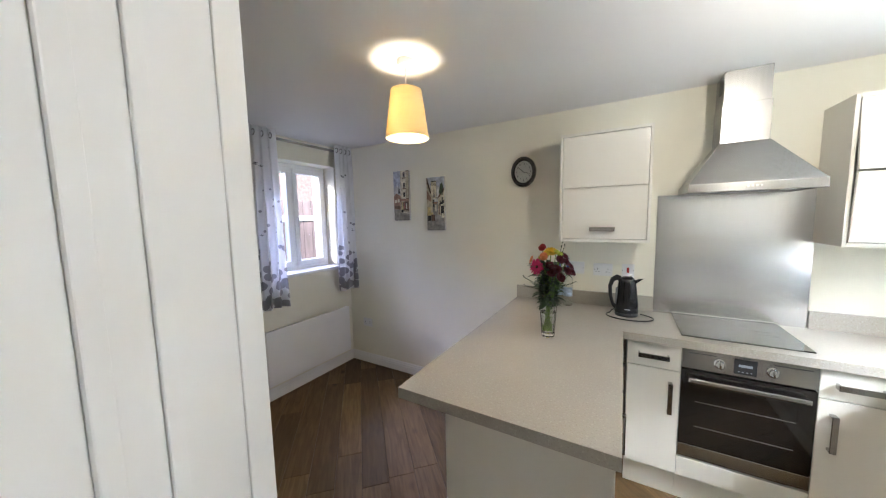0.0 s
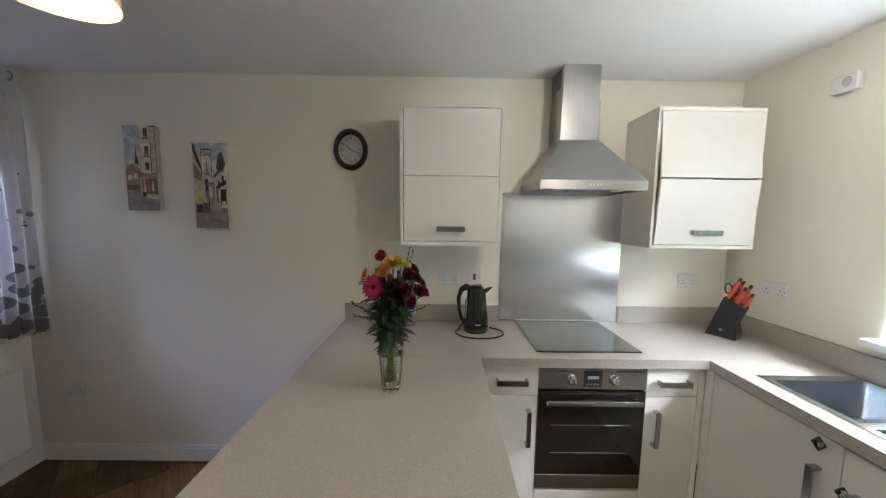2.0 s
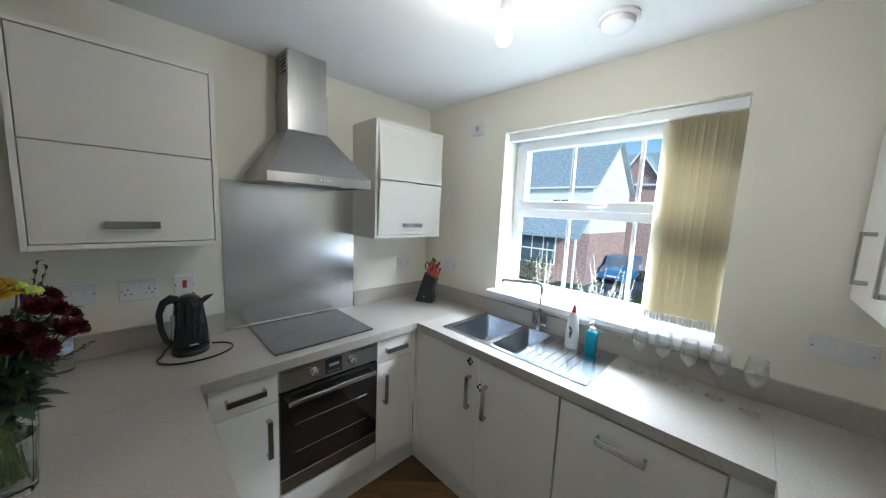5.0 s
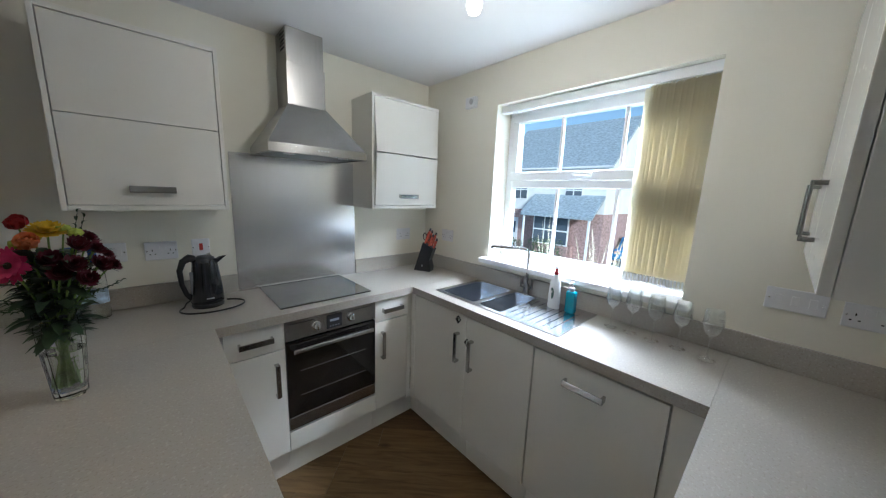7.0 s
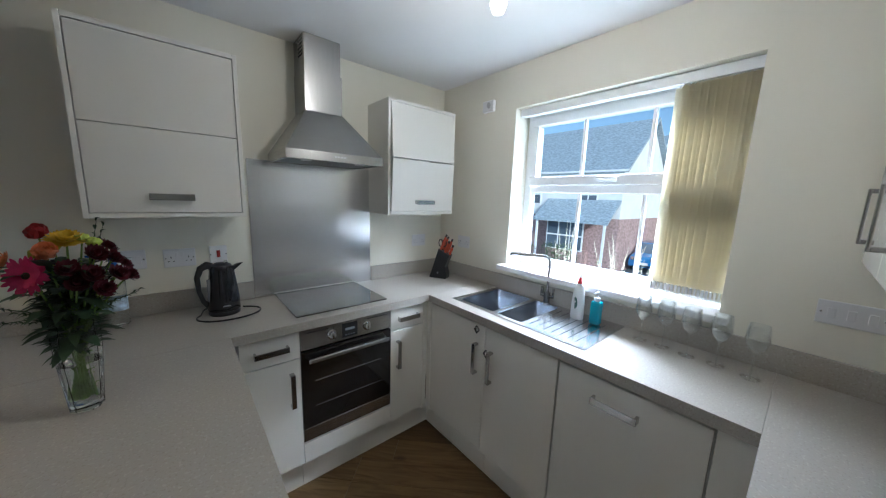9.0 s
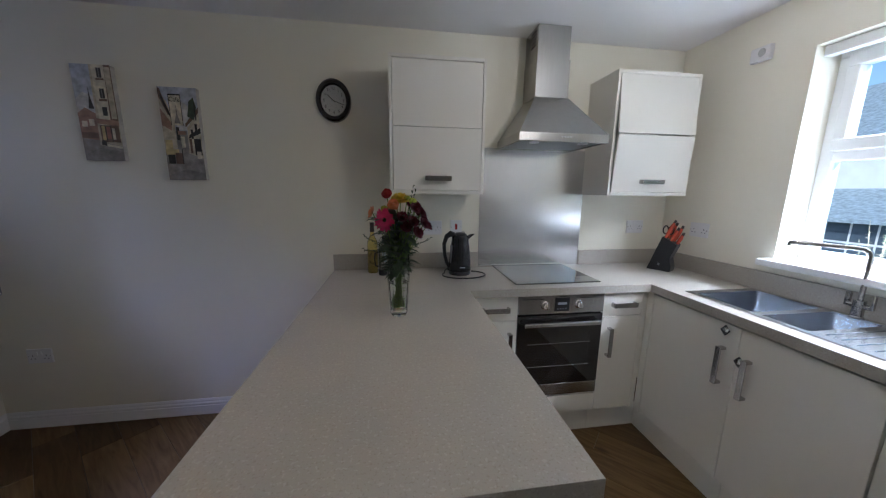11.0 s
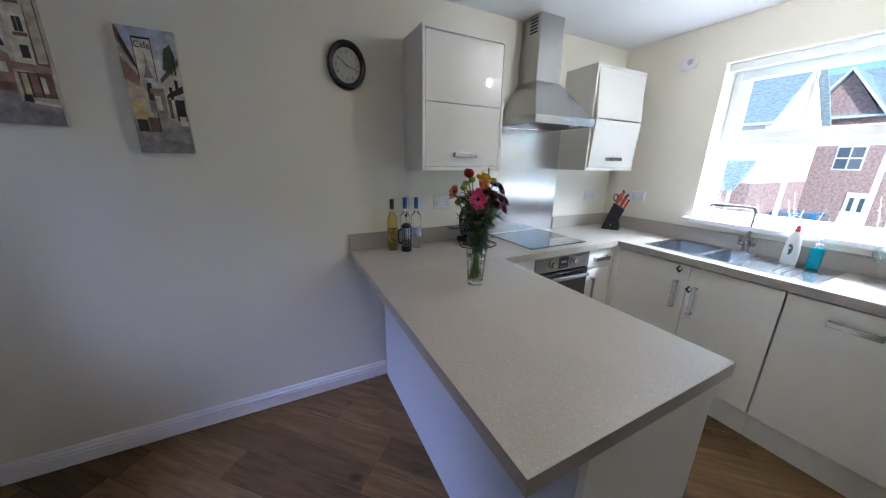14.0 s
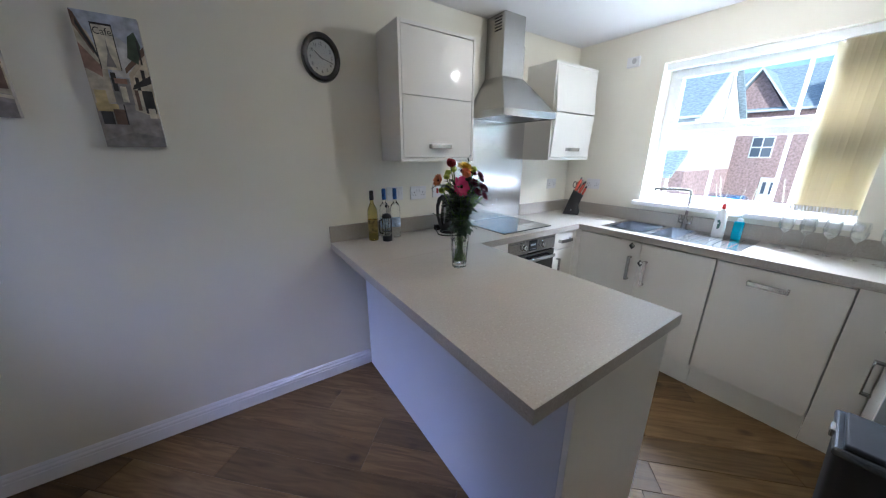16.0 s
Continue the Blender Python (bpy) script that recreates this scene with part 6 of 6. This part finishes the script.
def car():
    c = thing("car", 20.4, 3.7, GZ + 0.016, "small blue hatchback parked on the driveway", "car")
    blue = mat("blue_car_paint", (0.03, 0.19, 0.45), rough=0.22, coat=1)
    side = [(-1.9, 0.28), (-1.92, 0.62), (-1.7, 0.80), (-0.95, 0.92), (-0.45, 1.38), (0.9, 1.44), (1.55, 1.30), (1.80, 0.95), (1.86, 0.60), (1.84, 0.28)]
    part("body", prism([(a, b) for a, b in side], -0.80, 0.80, 0.05, m=RX90), blue, c, smooth=True)
    part("windscreen", box(-0.02, -0.66, -0.01, 0.62, 0.66, 0.01, 0.004, m=T((-0.97, 0, 0.93)) @ Matrix.Rotation(radians(-43), 4, "Y")), DARKPANE, c)
    part("rear_window", box(-0.02, -0.6, -0.01, 0.36, 0.6, 0.01, 0.004, m=T((1.60, 0, 1.30)) @ Matrix.Rotation(radians(55), 4, "Y")), DARKPANE, c)
    for s in (-1, 1):
        part("side_window", box(-0.55, s * 0.80, 0.97, 1.35, s * 0.815, 1.30, 0.004), DARKPANE, c)
        part("headlight", box(-1.93, s * 0.52 - 0.17, 0.60, -1.72, s * 0.52 + 0.17, 0.76, 0.03), CHROME, c)
        for wx in (-1.2, 1.15):
            w = part("wheel", lathe([(0.17, -0.09), (0.29, -0.09), (0.31, -0.05), (0.31, 0.05), (0.29, 0.09), (0.17, 0.09), (0.17, -0.09)], 28, m=T((wx, s * 0.74, 0.31)) @ RX90), BLACK, c)
            part("rim", lathe([(0, 0.06), (0.17, 0.07), (0.17, -0.07), (0, -0.06)], 20, m=T((wx, s * 0.74, 0.31)) @ RX90), CHROME, w)
    part("number_plate", box(-1.955, -0.26, 0.42, -1.925, 0.26, 0.53), PLASTIC, c)
    part("grille", box(-1.95, -0.4, 0.34, -1.91, 0.4, 0.40), BLACK, c)


car()


def bush(x, y, rx, ry, h, m, label, seed, count, size):
    b = thing("bush", x, y, GZ, label, "bush", "front garden bushes")
    rng = random.Random(seed)
    bm = bmesh.new()
    for i in range(5):
        a = rng.uniform(0, 6.28)
        tube([(0, 0, 0), (rx * 0.3 * math.cos(a), ry * 0.3 * math.sin(a), h * 0.5), (rx * 0.6 * math.cos(a), ry * 0.6 * math.sin(a), h * 0.85)], [0.03, 0.02, 0.008], 6, bm=bm)
    part("branches", bm, mat("twig_bark", (0.10, 0.07, 0.05), rough=0.9), b)
    bm = bmesh.new()
    for i in range(count):
        a, t = rng.uniform(0, 6.28), rng.uniform(0.05, 1) ** 0.6
        k = math.sqrt(max(0.05, 1 - (t - 0.4) ** 2)) * rng.uniform(0.55, 1.05)
        d = Vector((math.cos(a) + rng.uniform(-.6, .6), math.sin(a) + rng.uniform(-.6, .6), rng.uniform(-0.4, 1)))
        leaf(bm, (rx * k * math.cos(a), ry * k * math.sin(a), h * t), d, size * rng.uniform(0.7, 1.3), size * 0.5, rng)
    tagged(part("foliage", bm, m, b), kind="stuff")


bush(14.8, 7.0, 0.9, 1.1, 1.3, HEDGE, "round green garden bush", 1, 700, 0.16)
bush(15.0, 9.6, 0.7, 0.8, 1.1, HEDGE, "round green garden bush", 2, 500, 0.15)
bush(15.8, 0.0, 1.0, 1.8, 1.2, COPPER_H, "copper-leaved hedge along the front garden", 3, 1200, 0.16)
bush(16.2, -4.6, 0.9, 2.6, 1.0, COPPER_H, "copper-leaved hedge along the front garden", 4, 1200, 0.16)


def grasses(x, y, h, seed):
    """Tall pale grass plumes outside the window."""
    g = thing("pampas_grass", x, y, BANK, "tall pale dried grass plumes under the window", "grass", "dried grasses")
    rng = random.Random(seed)
    straw = mat("dried_straw", (0.62, 0.55, 0.42), rough=0.9, var=0.2, scale=30)
    for k in range(9):
        a, lean = rng.uniform(0, 6.28), rng.uniform(0.08, 0.38)
        tip = Vector((math.cos(a) * lean, math.sin(a) * lean, h * rng.uniform(0.75, 1.05)))
        mid = Vector((tip.x * 0.35, tip.y * 0.35, tip.z * 0.6))
        bm = tube([(0, 0, 0), mid, tip], [0.004, 0.003, 0.001], 5)
        for i in range(26):
            u = i / 26
            p = mid.lerp(tip, 0.4 + 0.6 * u)
            leaf(bm, p, Vector((rng.uniform(-1, 1), rng.uniform(-1, 1), 0.5)), 0.06 * (1.1 - u), 0.008, rng)
        part("plume", bm, straw, g)


for gx, gy, gh, gs in ((2.2, -0.15, 1.70, 1), (2.4, -0.75, 1.55, 2), (1.5, -1.25, 1.62, 3), (1.3, -1.75, 1.75, 4)):
    grasses(gx, gy, gh, gs)


# garden fence and neighbour beyond the side window
def fence():
    f = thing("garden_fence", -7.6, -0.6, BANK, "brown timber garden fence with pale rails", "fence")
    brown = mat("stained_fence_board", (0.11, 0.062, 0.055), rough=0.85, var=0.3, scale=8, bump=0.4, bscale=40, stretch=(1, 1, 0.2))
    for i in range(44):
        part("board", box(-0.010, -4.4 + i * 0.2, 0.05, 0.010, -4.4 + i * 0.2 + 0.192, 2.36 + 0.008 * ((i * 7) % 3), 0.003), brown, f)
    for z in (0.5, 2.02):
        part("rail", box(0.012, -4.4, z, 0.06, 4.4, z + 0.09, 0.006), mat("pale_rail_timber", (0.40, 0.36, 0.36), rough=0.8, var=0.2, scale=6), f)
    for i in range(6):
        part("post", box(-0.09, -4.4 + i * 1.75, 0, -0.012, -4.3 + i * 1.75, 2.44, 0.006), brown, f)


fence()
nb = thing("neighbour_house", -17.0, 10.6, BANK, "pale brick neighbouring house behind the fence", "house")
part("wall", box(-6, -4, 0, 0, 4, 4.6), mat("pink_brick", (0.42, 0.24, 0.20), rough=0.85, var=0.2, scale=8, bump=0.3, bscale=30), nb)
part("roof", roof_prism(-4, 4, -6, 0, 4.6, 7.0), SLATE, nb)

# ---- oak floor boards, laid diagonally ----
def floor_boards():
    fl = bpy.data.objects["floor"]
    rng = random.Random(7)
    pw, u = 0.19, math.sqrt(0.5)
    edges = [((-5.33, 0), (-1, 0)), ((0.004, 0), (1, 0)), ((0, 0.004), (0, 1)), ((0, -4.78), (0, -1))]
    ext = 6.5
    i = -int(ext / pw)
    while i * pw < ext:
        s = -ext + rng.uniform(-1.2, 0)
        while s < ext:
            ln = rng.uniform(1.1, 1.9)
            # board frame: along (-u, u), across (u, u), centre of the room at (-2.6, -1.5)
            corners = [(-2.6 - u * a + u * b, -1.5 + u * a + u * b) for a, b in ((s, i * pw), (s + ln, i * pw), (s + ln, (i + 1) * pw), (s, (i + 1) * pw))]
            if all(x < -5.33 for x, y in corners) or all(x > 0 for x, y in corners) or all(y > 0 for x, y in corners) or all(y < -4.78 for x, y in corners):
                s += ln
                continue
            mid = Vector((sum(c[0] for c in corners) / 4, sum(c[1] for c in corners) / 4, 0))
            bm = bmesh.new()
            g = 0.0009
            q = [(-ln / 2 + g, -pw / 2 + g), (ln / 2 - g, -pw / 2 + g), (ln / 2 - g, pw / 2 - g), (-ln / 2 + g, pw / 2 - g)]
            lo = [bm.verts.new((x, y, -0.0098)) for x, y in q]
            md = [bm.verts.new((x, y, -0.0012)) for x, y in q]
            e = 0.0014
            hi = [bm.verts.new((x - math.copysign(e, x), y - math.copysign(e, y), 0.0)) for x, y in q]
            for a, b in ((lo, md), (md, hi)):
                for k in range(4):
                    bm.faces.new((a[k], a[(k + 1) % 4], b[(k + 1) % 4], b[k]))
            bm.faces.new(hi)
            for (px, py), (nx, ny) in edges:      # saw the board off under the walls
                rel = Vector((px - mid.x, py - mid.y))
                loc = Vector((-u * rel.x + u * rel.y, -u * rel.x - u * rel.y, 0))
                nrm = Vector((-u * nx + u * ny, -u * nx - u * ny, 0))
                bmesh.ops.bisect_plane(bm, geom=bm.verts[:] + bm.edges[:] + bm.faces[:], plane_co=loc, plane_no=nrm, clear_outer=True)
            if not bm.faces:
                bm.free()
                s += ln
                continue
            ob = part("floor_board", bm, OAK, fl)
            ob.matrix_basis = T(at(mid.x, mid.y, 0)) @ Matrix.Rotation(radians(135), 4, "Z")
            s += ln
        i += 1


floor_boards()
